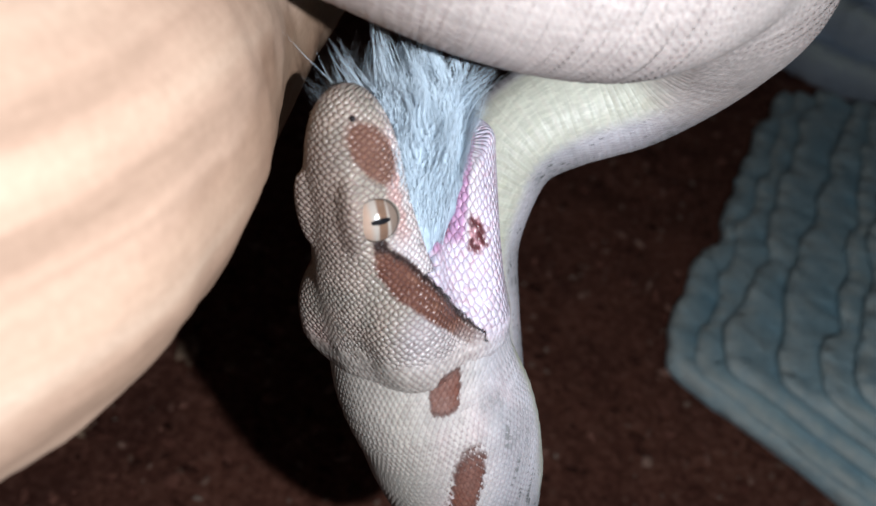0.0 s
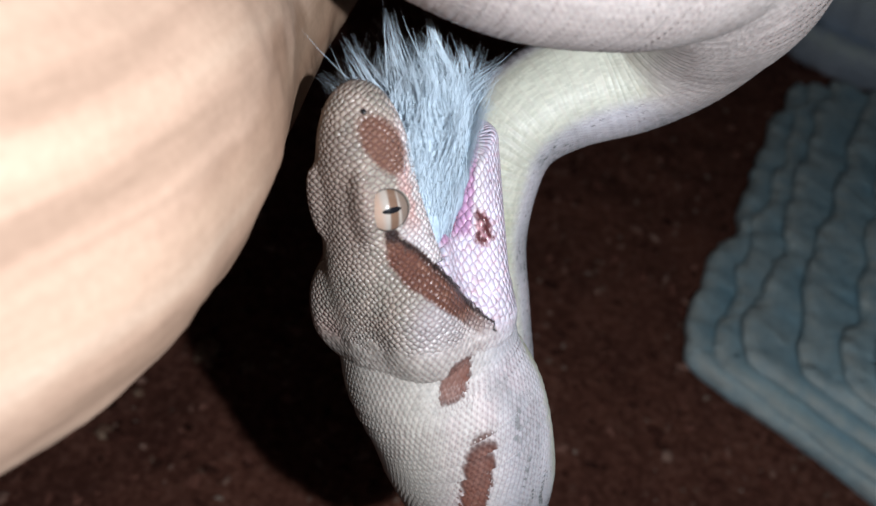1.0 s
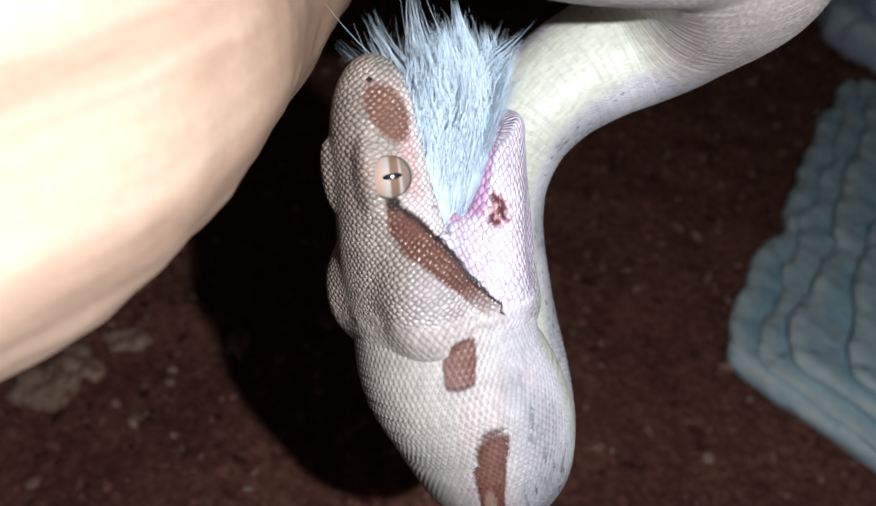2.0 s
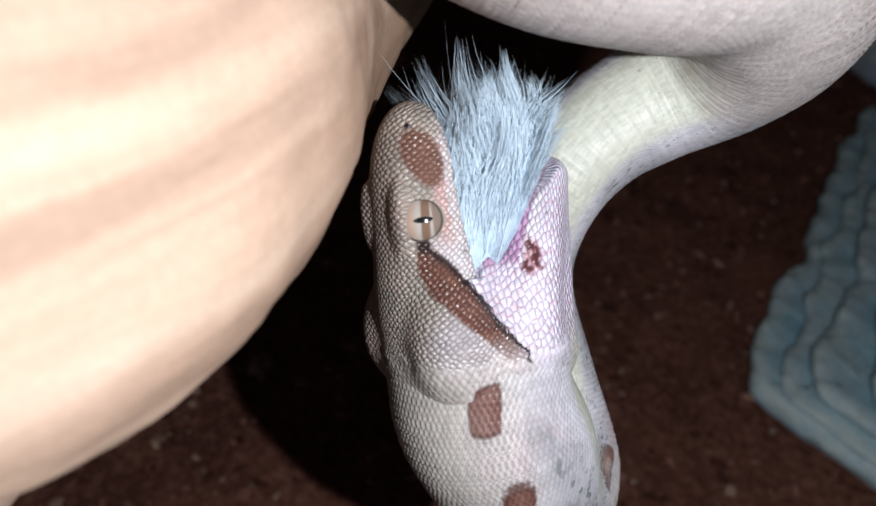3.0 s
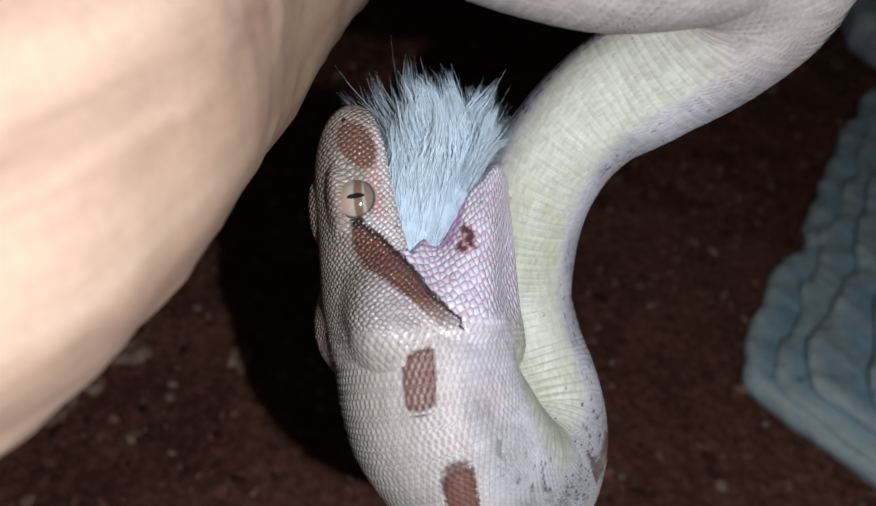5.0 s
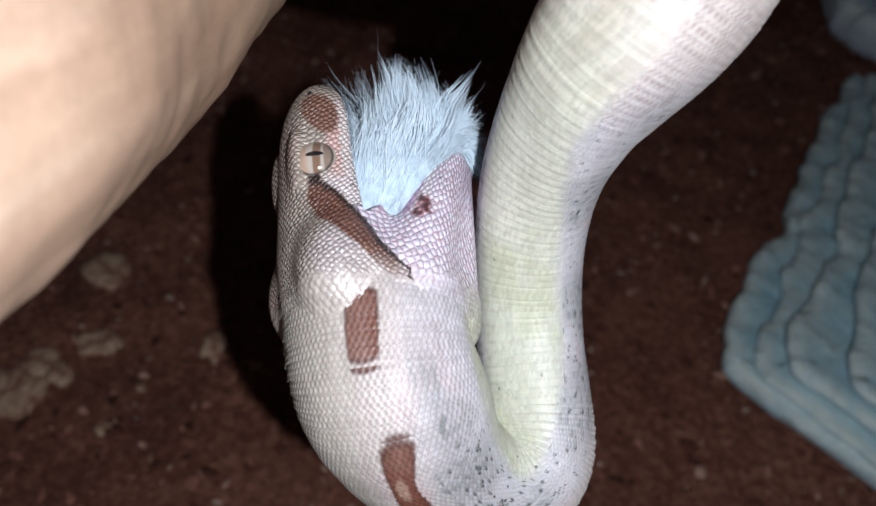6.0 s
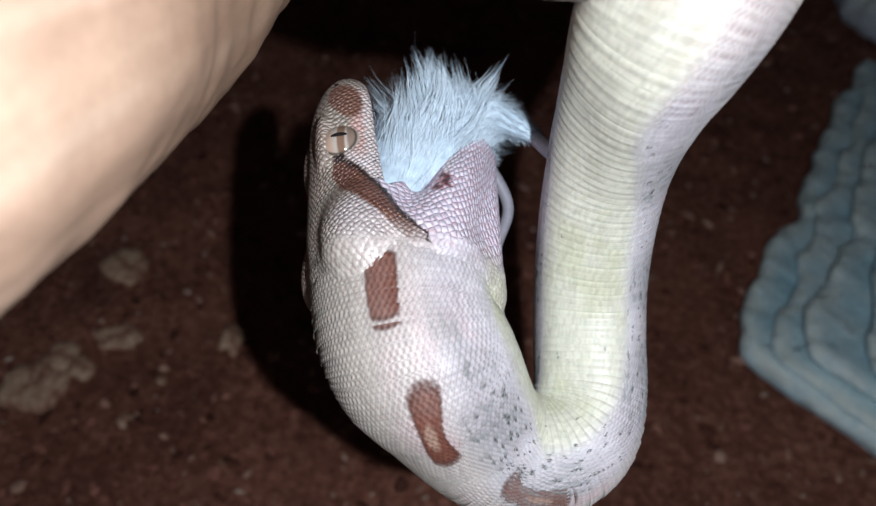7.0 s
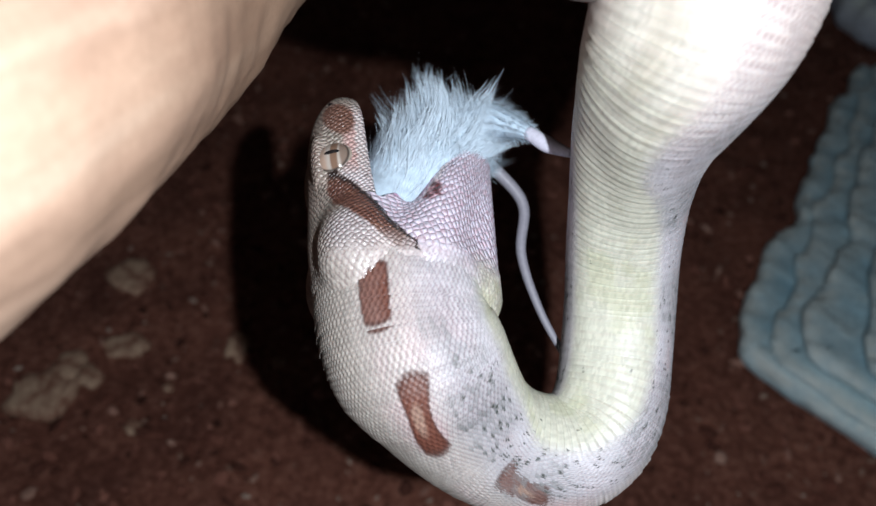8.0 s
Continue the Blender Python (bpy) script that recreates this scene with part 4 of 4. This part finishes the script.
body_shape(3.5, [
    (0.3078, 0.4197, 0.3462, 0.67, 0.73, -0.12),
    (0.3175, 0.4077, 0.3278, 0.69, 0.72, -0.06),
    (0.3245, 0.4059, 0.3146, 0.69, 0.72, 0.12),
    (0.3314, 0.4068, 0.3015, 0.54, 0.67, 0.51),
    (0.3372, 0.4108, 0.2913, -0.02, 0.33, 0.94),
    (0.3413, 0.4178, 0.2872, -0.61, -0.24, 0.76),
    (0.3417, 0.4262, 0.2882, -0.55, -0.63, 0.55),
    (0.3359, 0.4349, 0.2938, -0.01, -0.76, 0.65),
    (0.3271, 0.4428, 0.3017, 0.23, -0.70, 0.68),
    (0.3181, 0.4494, 0.3113, 0.23, -0.70, 0.68),
    (0.3133, 0.4538, 0.3224, 0.23, -0.70, 0.68),
    (0.3125, 0.4582, 0.3366, 0.23, -0.70, 0.68),
    (0.3157, 0.4644, 0.3498, 0.19, -0.69, 0.70),
    (0.3221, 0.4736, 0.3594, 0.13, -0.66, 0.74),
    (0.3313, 0.4825, 0.3666, 0.10, -0.64, 0.76),
    (0.3412, 0.4871, 0.3756, -0.01, -0.72, 0.70),
    (0.3477, 0.4853, 0.3882, -0.39, -0.84, 0.38),
    (0.3491, 0.4782, 0.4025, -0.73, -0.57, -0.38),
    (0.3409, 0.4674, 0.4153, -0.43, 0.13, -0.89),
    (0.3273, 0.4528, 0.4203, -0.22, 0.39, -0.89),
    (0.3107, 0.4423, 0.4237, -0.21, 0.42, -0.88),
    (0.2899, 0.4375, 0.4293, -0.21, 0.42, -0.88),
    (0.2669, 0.4344, 0.4349, -0.21, 0.42, -0.88),
])
body_shape(4, [
    (0.3094, 0.4259, 0.3436, 0.64, 0.75, -0.15),
    (0.3193, 0.4137, 0.3255, 0.65, 0.75, -0.08),
    (0.3340, 0.4082, 0.3083, 0.60, 0.74, 0.32),
    (0.3406, 0.4110, 0.3001, 0.08, 0.40, 0.91),
    (0.3459, 0.4175, 0.2946, -0.53, -0.13, 0.84),
    (0.3472, 0.4268, 0.2937, -0.54, -0.55, 0.64),
    (0.3431, 0.4362, 0.2963, -0.02, -0.74, 0.67),
    (0.3362, 0.4448, 0.3006, 0.22, -0.70, 0.68),
    (0.3281, 0.4522, 0.3069, 0.22, -0.70, 0.68),
    (0.3201, 0.4588, 0.3169, 0.22, -0.70, 0.68),
    (0.3167, 0.4644, 0.3295, 0.22, -0.70, 0.68),
    (0.3172, 0.4700, 0.3431, 0.22, -0.70, 0.68),
    (0.3216, 0.4760, 0.3551, 0.19, -0.69, 0.70),
    (0.3287, 0.4824, 0.3645, 0.13, -0.66, 0.74),
    (0.3381, 0.4878, 0.3721, 0.10, -0.64, 0.76),
    (0.3471, 0.4910, 0.3813, -0.01, -0.72, 0.70),
    (0.3530, 0.4905, 0.3930, -0.39, -0.84, 0.37),
    (0.3544, 0.4861, 0.4062, -0.73, -0.57, -0.38),
    (0.3462, 0.4762, 0.4175, -0.43, 0.13, -0.89),
    (0.3333, 0.4602, 0.4203, -0.22, 0.39, -0.89),
    (0.3156, 0.4493, 0.4237, -0.21, 0.42, -0.88),
    (0.2954, 0.4446, 0.4291, -0.21, 0.42, -0.88),
    (0.2720, 0.4414, 0.4347, -0.21, 0.42, -0.88),
])
body_shape(4.5, [
    (0.3064, 0.4301, 0.3398, 0.66, 0.73, -0.17),
    (0.3173, 0.4166, 0.3232, 0.66, 0.74, -0.09),
    (0.3316, 0.4115, 0.3079, 0.60, 0.74, 0.31),
    (0.3389, 0.4141, 0.2999, 0.09, 0.42, 0.90),
    (0.3449, 0.4208, 0.2944, -0.50, -0.08, 0.86),
    (0.3469, 0.4303, 0.2933, -0.53, -0.50, 0.68),
    (0.3435, 0.4399, 0.2956, -0.02, -0.72, 0.69),
    (0.3373, 0.4486, 0.2997, 0.23, -0.69, 0.69),
    (0.3292, 0.4561, 0.3058, 0.23, -0.69, 0.69),
    (0.3211, 0.4626, 0.3157, 0.23, -0.69, 0.69),
    (0.3175, 0.4684, 0.3282, 0.23, -0.69, 0.69),
    (0.3177, 0.4740, 0.3416, 0.23, -0.69, 0.69),
    (0.3218, 0.4802, 0.3536, 0.20, -0.67, 0.71),
    (0.3287, 0.4867, 0.3628, 0.14, -0.65, 0.75),
    (0.3378, 0.4922, 0.3704, 0.11, -0.63, 0.77),
    (0.3466, 0.4955, 0.3795, -0.01, -0.71, 0.70),
    (0.3522, 0.4951, 0.3912, -0.39, -0.84, 0.38),
    (0.3532, 0.4906, 0.4043, -0.73, -0.57, -0.38),
    (0.3447, 0.4805, 0.4156, -0.43, 0.13, -0.89),
    (0.3317, 0.4642, 0.4184, -0.22, 0.39, -0.89),
    (0.3139, 0.4531, 0.4218, -0.21, 0.42, -0.88),
    (0.2936, 0.4481, 0.4272, -0.21, 0.42, -0.88),
    (0.2702, 0.4447, 0.4328, -0.21, 0.42, -0.88),
])
body_shape(6, [
    (0.3058, 0.4432, 0.3299, 0.76, 0.59, -0.27),
    (0.3167, 0.4245, 0.3197, 0.77, 0.61, -0.19),
    (0.3275, 0.4223, 0.2983, 0.71, 0.70, 0.07),
    (0.3373, 0.4237, 0.2854, 0.45, 0.71, 0.54),
    (0.3467, 0.4268, 0.2793, -0.08, 0.38, 0.92),
    (0.3539, 0.4325, 0.2784, -0.56, -0.09, 0.82),
    (0.3558, 0.4404, 0.2813, -0.60, -0.52, 0.61),
    (0.3513, 0.4496, 0.2877, -0.25, -0.76, 0.61),
    (0.3447, 0.4593, 0.2964, -0.06, -0.77, 0.64),
    (0.3392, 0.4674, 0.3078, -0.07, -0.76, 0.65),
    (0.3356, 0.4720, 0.3227, -0.07, -0.73, 0.68),
    (0.3347, 0.4739, 0.3407, -0.08, -0.70, 0.71),
    (0.3370, 0.4731, 0.3575, -0.11, -0.66, 0.75),
    (0.3407, 0.4719, 0.3715, -0.18, -0.61, 0.77),
    (0.3448, 0.4739, 0.3820, -0.25, -0.67, 0.70),
    (0.3474, 0.4792, 0.3901, -0.47, -0.80, 0.37),
    (0.3486, 0.4835, 0.3987, -0.73, -0.57, -0.38),
    (0.3427, 0.4819, 0.4080, -0.43, 0.13, -0.89),
    (0.3301, 0.4729, 0.4124, -0.22, 0.39, -0.89),
    (0.3133, 0.4650, 0.4152, -0.21, 0.42, -0.88),
    (0.2919, 0.4614, 0.4202, -0.21, 0.42, -0.88),
    (0.2695, 0.4586, 0.4248, -0.21, 0.42, -0.88),
])
body_shape(6.5, [
    (0.3058, 0.4435, 0.3282, 0.77, 0.58, -0.27),
    (0.3172, 0.4242, 0.3197, 0.78, 0.60, -0.19),
    (0.3289, 0.4217, 0.2989, 0.72, 0.69, 0.07),
    (0.3377, 0.4230, 0.2873, 0.48, 0.70, 0.53),
    (0.3472, 0.4255, 0.2810, 0.03, 0.42, 0.91),
    (0.3552, 0.4304, 0.2790, -0.43, 0.06, 0.90),
    (0.3601, 0.4380, 0.2810, -0.55, -0.34, 0.76),
    (0.3589, 0.4461, 0.2857, -0.26, -0.69, 0.68),
    (0.3535, 0.4558, 0.2937, -0.07, -0.76, 0.64),
    (0.3474, 0.4644, 0.3041, -0.07, -0.76, 0.65),
    (0.3434, 0.4695, 0.3183, -0.08, -0.74, 0.67),
    (0.3414, 0.4709, 0.3366, -0.09, -0.71, 0.70),
    (0.3422, 0.4693, 0.3558, -0.13, -0.67, 0.73),
    (0.3448, 0.4664, 0.3718, -0.20, -0.62, 0.76),
    (0.3481, 0.4675, 0.3827, -0.26, -0.67, 0.69),
    (0.3498, 0.4738, 0.3900, -0.47, -0.80, 0.37),
    (0.3505, 0.4800, 0.3975, -0.73, -0.57, -0.38),
    (0.3444, 0.4804, 0.4065, -0.43, 0.13, -0.89),
    (0.3318, 0.4723, 0.4107, -0.22, 0.39, -0.89),
    (0.3145, 0.4643, 0.4137, -0.21, 0.42, -0.88),
    (0.2931, 0.4608, 0.4189, -0.21, 0.42, -0.88),
    (0.2707, 0.4581, 0.4238, -0.21, 0.42, -0.88),
])
body_shape(7, [
    (0.3051, 0.4446, 0.3248, 0.82, 0.53, -0.22),
    (0.3158, 0.4247, 0.3167, 0.81, 0.56, -0.15),
    (0.3287, 0.4230, 0.2992, 0.75, 0.65, 0.09),
    (0.3371, 0.4226, 0.2895, 0.55, 0.66, 0.50),
    (0.3459, 0.4229, 0.2847, 0.14, 0.43, 0.89),
    (0.3541, 0.4262, 0.2840, -0.34, 0.11, 0.93),
    (0.3599, 0.4332, 0.2858, -0.52, -0.29, 0.80),
    (0.3596, 0.4428, 0.2898, -0.26, -0.66, 0.71),
    (0.3552, 0.4539, 0.2976, -0.09, -0.75, 0.66),
    (0.3509, 0.4620, 0.3089, -0.09, -0.74, 0.66),
    (0.3478, 0.4667, 0.3251, -0.09, -0.72, 0.68),
    (0.3465, 0.4674, 0.3434, -0.10, -0.70, 0.71),
    (0.3473, 0.4641, 0.3606, -0.13, -0.67, 0.73),
    (0.3489, 0.4597, 0.3753, -0.21, -0.65, 0.73),
    (0.3505, 0.4604, 0.3858, -0.27, -0.70, 0.66),
    (0.3512, 0.4673, 0.3924, -0.47, -0.81, 0.36),
    (0.3511, 0.4743, 0.3991, -0.73, -0.57, -0.38),
    (0.3451, 0.4744, 0.4061, -0.43, 0.13, -0.89),
    (0.3323, 0.4645, 0.4072, -0.22, 0.39, -0.89),
    (0.3151, 0.4567, 0.4095, -0.21, 0.42, -0.88),
    (0.2938, 0.4534, 0.4149, -0.21, 0.42, -0.88),
    (0.2711, 0.4513, 0.4206, -0.21, 0.42, -0.88),
])
body_shape(7.5, [
    (0.3049, 0.4442, 0.3261, 0.82, 0.55, -0.18),
    (0.3157, 0.4251, 0.3164, 0.81, 0.58, -0.11),
    (0.3279, 0.4223, 0.2982, 0.74, 0.66, 0.12),
    (0.3362, 0.4227, 0.2887, 0.53, 0.67, 0.52),
    (0.3453, 0.4238, 0.2830, 0.16, 0.44, 0.88),
    (0.3545, 0.4275, 0.2813, -0.25, 0.18, 0.95),
    (0.3615, 0.4330, 0.2827, -0.45, -0.20, 0.87),
    (0.3625, 0.4410, 0.2869, -0.25, -0.61, 0.75),
    (0.3596, 0.4506, 0.2930, -0.10, -0.74, 0.66),
    (0.3555, 0.4585, 0.3026, -0.10, -0.74, 0.66),
    (0.3522, 0.4638, 0.3188, -0.10, -0.73, 0.68),
    (0.3503, 0.4644, 0.3376, -0.11, -0.71, 0.70),
    (0.3504, 0.4607, 0.3554, -0.14, -0.68, 0.72),
    (0.3515, 0.4561, 0.3710, -0.22, -0.65, 0.73),
    (0.3529, 0.4557, 0.3822, -0.27, -0.70, 0.66),
    (0.3534, 0.4616, 0.3895, -0.47, -0.81, 0.35),
    (0.3528, 0.4684, 0.3961, -0.73, -0.57, -0.38),
    (0.3466, 0.4707, 0.4043, -0.43, 0.13, -0.89),
    (0.3330, 0.4639, 0.4081, -0.22, 0.39, -0.89),
    (0.3157, 0.4565, 0.4107, -0.21, 0.42, -0.88),
    (0.2943, 0.4531, 0.4162, -0.21, 0.42, -0.88),
    (0.2717, 0.4510, 0.4220, -0.21, 0.42, -0.88),
])
body_shape(8, [
    (0.3049, 0.4424, 0.3242, 0.84, 0.53, -0.15),
    (0.3159, 0.4226, 0.3161, 0.83, 0.56, -0.08),
    (0.3290, 0.4198, 0.3002, 0.75, 0.65, 0.15),
    (0.3373, 0.4192, 0.2923, 0.53, 0.66, 0.53),
    (0.3466, 0.4198, 0.2877, 0.16, 0.43, 0.89),
    (0.3565, 0.4232, 0.2862, -0.24, 0.17, 0.96),
    (0.3641, 0.4291, 0.2879, -0.43, -0.18, 0.89),
    (0.3663, 0.4377, 0.2925, -0.26, -0.59, 0.77),
    (0.3647, 0.4478, 0.2983, -0.11, -0.73, 0.67),
    (0.3614, 0.4581, 0.3081, -0.11, -0.75, 0.66),
    (0.3578, 0.4639, 0.3218, -0.11, -0.74, 0.66),
    (0.3552, 0.4643, 0.3390, -0.11, -0.73, 0.68),
    (0.3542, 0.4598, 0.3573, -0.15, -0.69, 0.70),
    (0.3552, 0.4535, 0.3740, -0.22, -0.66, 0.72),
    (0.3569, 0.4514, 0.3860, -0.28, -0.70, 0.66),
    (0.3573, 0.4560, 0.3932, -0.47, -0.81, 0.35),
    (0.3568, 0.4629, 0.4004, -0.73, -0.57, -0.38),
    (0.3504, 0.4651, 0.4092, -0.43, 0.13, -0.89),
    (0.3367, 0.4583, 0.4131, -0.22, 0.39, -0.89),
    (0.3192, 0.4513, 0.4162, -0.21, 0.42, -0.88),
    (0.2979, 0.4480, 0.4220, -0.21, 0.42, -0.88),
    (0.2753, 0.4460, 0.4280, -0.21, 0.42, -0.88),
])
# shapes end

HEAD = [
    (0, 0.3168, 0.4017, 0.3470, -73.8, -64.1, 140.1),
    (0.5, 0.3182, 0.4009, 0.3454, -70.5, -64.4, 138.2),
    (1, 0.3161, 0.4010, 0.3441, -67.8, -61.8, 135.5),
    (2.5, 0.3159, 0.3991, 0.3314, -72.7, -53.9, 128.8),
    (3, 0.3102, 0.4003, 0.3361, -75.2, -53.0, 128.3),
    (3.5, 0.3085, 0.4017, 0.3322, -79.3, -50.0, 129.1),
    (4, 0.3106, 0.4075, 0.3302, -76.6, -49.1, 129.1),
    (4.5, 0.3082, 0.4108, 0.3278, -76.6, -43.8, 128.7),
    (6, 0.3065, 0.4211, 0.3244, -72.4, -25.3, 120.1),
    (6.5, 0.3068, 0.4211, 0.3240, -73.5, -20.9, 120.6),
    (7, 0.3050, 0.4222, 0.3205, -76.3, -19.7, 118.2),
    (7.5, 0.3049, 0.4222, 0.3200, -78.8, -23.9, 119.5),
    (8, 0.3049, 0.4201, 0.3191, -80.9, -19.6, 119.2),
]


# ---- prey ----
LEG = [(0.046, -0.002, -0.006), (0.0515, -0.006, -0.0125), (0.0505, -0.0095, -0.0195), (0.0480, -0.0125, -0.0255)]
LEG_R = [0.0070, 0.0056, 0.0034, 0.0018]


def mouse_prey():
    """The rear half of a white mouse: pelt, hair, hind leg and tail; x runs out of the jaws."""
    root = tagged(new("mouse"), "dead white mouse held head first in the jaws, tail hanging", "mouse")
    rows, c = tube([(-0.006, 0, 0.001), (0.004, 0, 0.0), (0.015, 0, 0.0), (0.026, 0.001, -0.001), (0.036, 0.001, -0.004), (0.045, 0.000, -0.009), (0.051, -0.001, -0.015)], [0.003, 0.0062, 0.0100, 0.0122, 0.0126, 0.0098, 0.0045], 60, 48)
    p = rows.reshape(-1, 3)
    p = p + 0.0008 * np.stack([fractal(p, 160, 3), fractal(p, 160, 3, 4.0), fractal(p, 160, 3, 8.0)], -1)
    v, f = capped(p.reshape(rows.shape))
    mesh_of("pelt", v, f, PELT, root, "white furry body")
    rng = np.random.default_rng(4)
    verts, faces = [], []

    def strand(path, side):
        base = len(verts)
        for q, mid in enumerate(path):
            wide = side * (1 - (q / (len(path) - 1)) ** 2 * 0.96)
            verts.extend([mid - wide, mid + wide])
            if q:
                b0 = base + 2 * q
                faces.append((b0 - 2, b0 - 1, b0 + 1, b0))

    times = np.linspace(0, 1, 6)
    for k in range(400):
        # a lock of hair: strands that run together towards one tip
        ti, tj = rng.uniform(9, 57), rng.uniform(0, 48)
        deep = np.clip((ti - 22) / 18, 0, 1)
        i, j = int(ti), int(tj) % 48
        out = rows[i, j] - c[i]
        out /= np.linalg.norm(out)
        way = np.array([1.0, 0.05, 0.0]) + out * (0.07 + 0.26 * deep * rng.random() + 0.6 * max(0, (i - 44) / 14)) + 0.22 * deep * rng.normal(size=3)
        way /= np.linalg.norm(way)
        long = (0.0085 + 0.0105 * rng.random() ** 2) * (0.7 if i > 46 else 1)
        curl = (0.10 + 0.30 * deep) * rng.normal(size=3)
        side = np.cross(way, out)
        side /= np.linalg.norm(side)
        wave, phase = 0.0004 + 0.0012 * rng.random(), rng.uniform(0, 6.3)
        grip = rng.uniform(0.45, 0.9)
        for _ in range(46):
            a, b = int(np.clip(ti + 2.0 * rng.normal(), 8, 58)), int(round(tj + 1.5 * rng.normal())) % 48
            root_at = rows[a, b] - 0.0004 * out + 0.0003 * rng.normal(size=3)
            gap = root_at - rows[i, j]
            own = long * rng.uniform(0.7, 1.1)
            stray = (0.16 if rng.random() < 0.12 else 0.04) * rng.normal(size=3)
            path = [rows[i, j] + gap * (1 - grip * t) + (way + stray) * own * t + 0.5 * curl * own * t * t + side * wave * math.sin(5 * t + phase) * t for t in times]
            strand(path, side * (0.00005 + 0.00005 * rng.random()))
    # a few long guard hairs
    for _ in range(10):
        i, j = int(rng.uniform(40, 52)), int(rng.uniform(0, 48))
        out = rows[i, j] - c[i]
        out /= np.linalg.norm(out)
        way = np.array([1.0, 0, 0]) + 0.4 * out + 0.18 * rng.normal(size=3)
        side = np.cross(way, out)
        side /= np.linalg.norm(side)
        curl = 0.5 * rng.normal(size=3)
        strand([rows[i, j] + way * 0.011 * t + 0.011 * curl * t * t * 0.5 for t in times], side * 0.00006)
    # short hair on the hind leg
    nv, nf = len(verts), len(faces)
    legs, mids = tube(LEG, LEG_R, 24, 14)
    for _ in range(2600):
        i, j = int(24 * rng.random() ** 1.5), int(rng.uniform(0, 14))
        out = legs[i, j] - mids[i]
        out /= np.linalg.norm(out)
        way = (mids[min(23, i + 2)] - mids[max(0, i - 2)])
        way = way / np.linalg.norm(way) + 0.35 * out + 0.2 * rng.normal(size=3)
        side = np.cross(way, out)
        side /= np.linalg.norm(side) + 1e-9
        strand([legs[i, j] + way * (0.0062 * (1 - i / 30)) * t for t in times], side * 0.00006)
    leg_v, leg_f = verts[nv:], np.array(faces[nf:]) - nv
    verts, faces = verts[:nv], faces[:nf]
    tagged(mesh_of("fur", verts, faces, FUR, root, "long fine white hair"), kind="stuff")
    rows, _ = tube(LEG, LEG_R, 24, 14)
    leg = mesh_of("hind_leg", *capped(rows), PELT, root, "thin white hind leg")
    tagged(mesh_of("leg_fur", leg_v, leg_f, FUR, leg, "short white hair"), kind="stuff")
    rows, _ = tube([(0.0482, -0.0123, -0.0250), (0.0455, -0.0135, -0.0310), (0.0440, -0.0150, -0.0375)], [0.0018, 0.0022, 0.0010], 14, 12)
    mesh_of("foot", *capped(rows), FOOT, leg, "small pink-grey foot")
    hang = [(0.0, 0.0, 0.0), (-0.0005, 0.0044, -0.0103), (-0.0059, 0.0069, -0.0226), (-0.0192, 0.0104, -0.0277), (-0.0320, 0.0134, -0.0390), (-0.0440, 0.0154, -0.0540), (-0.0540, 0.0164, -0.0650)]
    rows, _ = tube(hang, [0.0022, 0.0019, 0.0016, 0.0014, 0.0011, 0.0008, 0.0004], 70, 14)
    mesh_of("tail", *capped(rows), TAIL, root, "thin bare grey tail")
    return root


# ---- build ----
ground()
enclosure()
branch()
stepped_rock()
layered_rock("pale_rock", (0.95, 1.62, 0), 3, (0.45, 0.29), 5, 0.05, 0.02, SLAB, "pale blue flat artificial rock slab", 11.0)
layered_rock("pale_rock", (-0.42, 1.36, 0), 20, (0.30, 0.30), 5, 0.03, 0.02, SLAB, "pale blue artificial rock behind the branch", 17.0)
bark_bits()
snake = tagged(new("snake"), "pale tan and pink boa looped down, swallowing a white mouse", "snake")
HEAD_OB = snake_head(snake)
BODY = [body_ring(k, snake) for k in range(RINGS)]
prey = mouse_prey()


def motions():
    walk(HEAD_OB, [(t, pose(*row)) for t, *row in HEAD])
    walk(prey, [(t, pose(*row) @ pose(0.018, 0, -0.0050, 0, np.interp(t, [0, 4.5, 6.5, 8], [9, 14, 21, 26]), 0) @ pose(np.interp(t, [0, 4.5, 8], [-0.0135, -0.011, -0.0086]), 0, 0)) for t, *row in HEAD])
    tail = [o for o in prey.children if o.name.startswith("tail")][0]
    walk(tail, [(t, pose(0.0500, 0.0016, -0.0100, 0, a, 0)) for t, a in ((0, 40), (4.7, 40), (6, 34), (6.5, 26), (7, 14), (7.5, 4), (8, 0))])
    leg = [o for o in prey.children if o.name.startswith("hind_leg")][0]
    walk(leg, [(t, pose(0.046, -0.002, -0.006) @ pose(0, 0, 0, a, b, 0) @ pose(-0.046, 0.002, 0.006)) for t, a, b in ((0, 75, 10), (4.7, 70, 10), (6, 35, 8), (6.5, 18, 5), (7.5, -6, 0), (8, -8, 0))])
    for k, ring in enumerate(BODY):
        walk(ring, [(t, out[k]) for t, out in SHAPES])


motions()
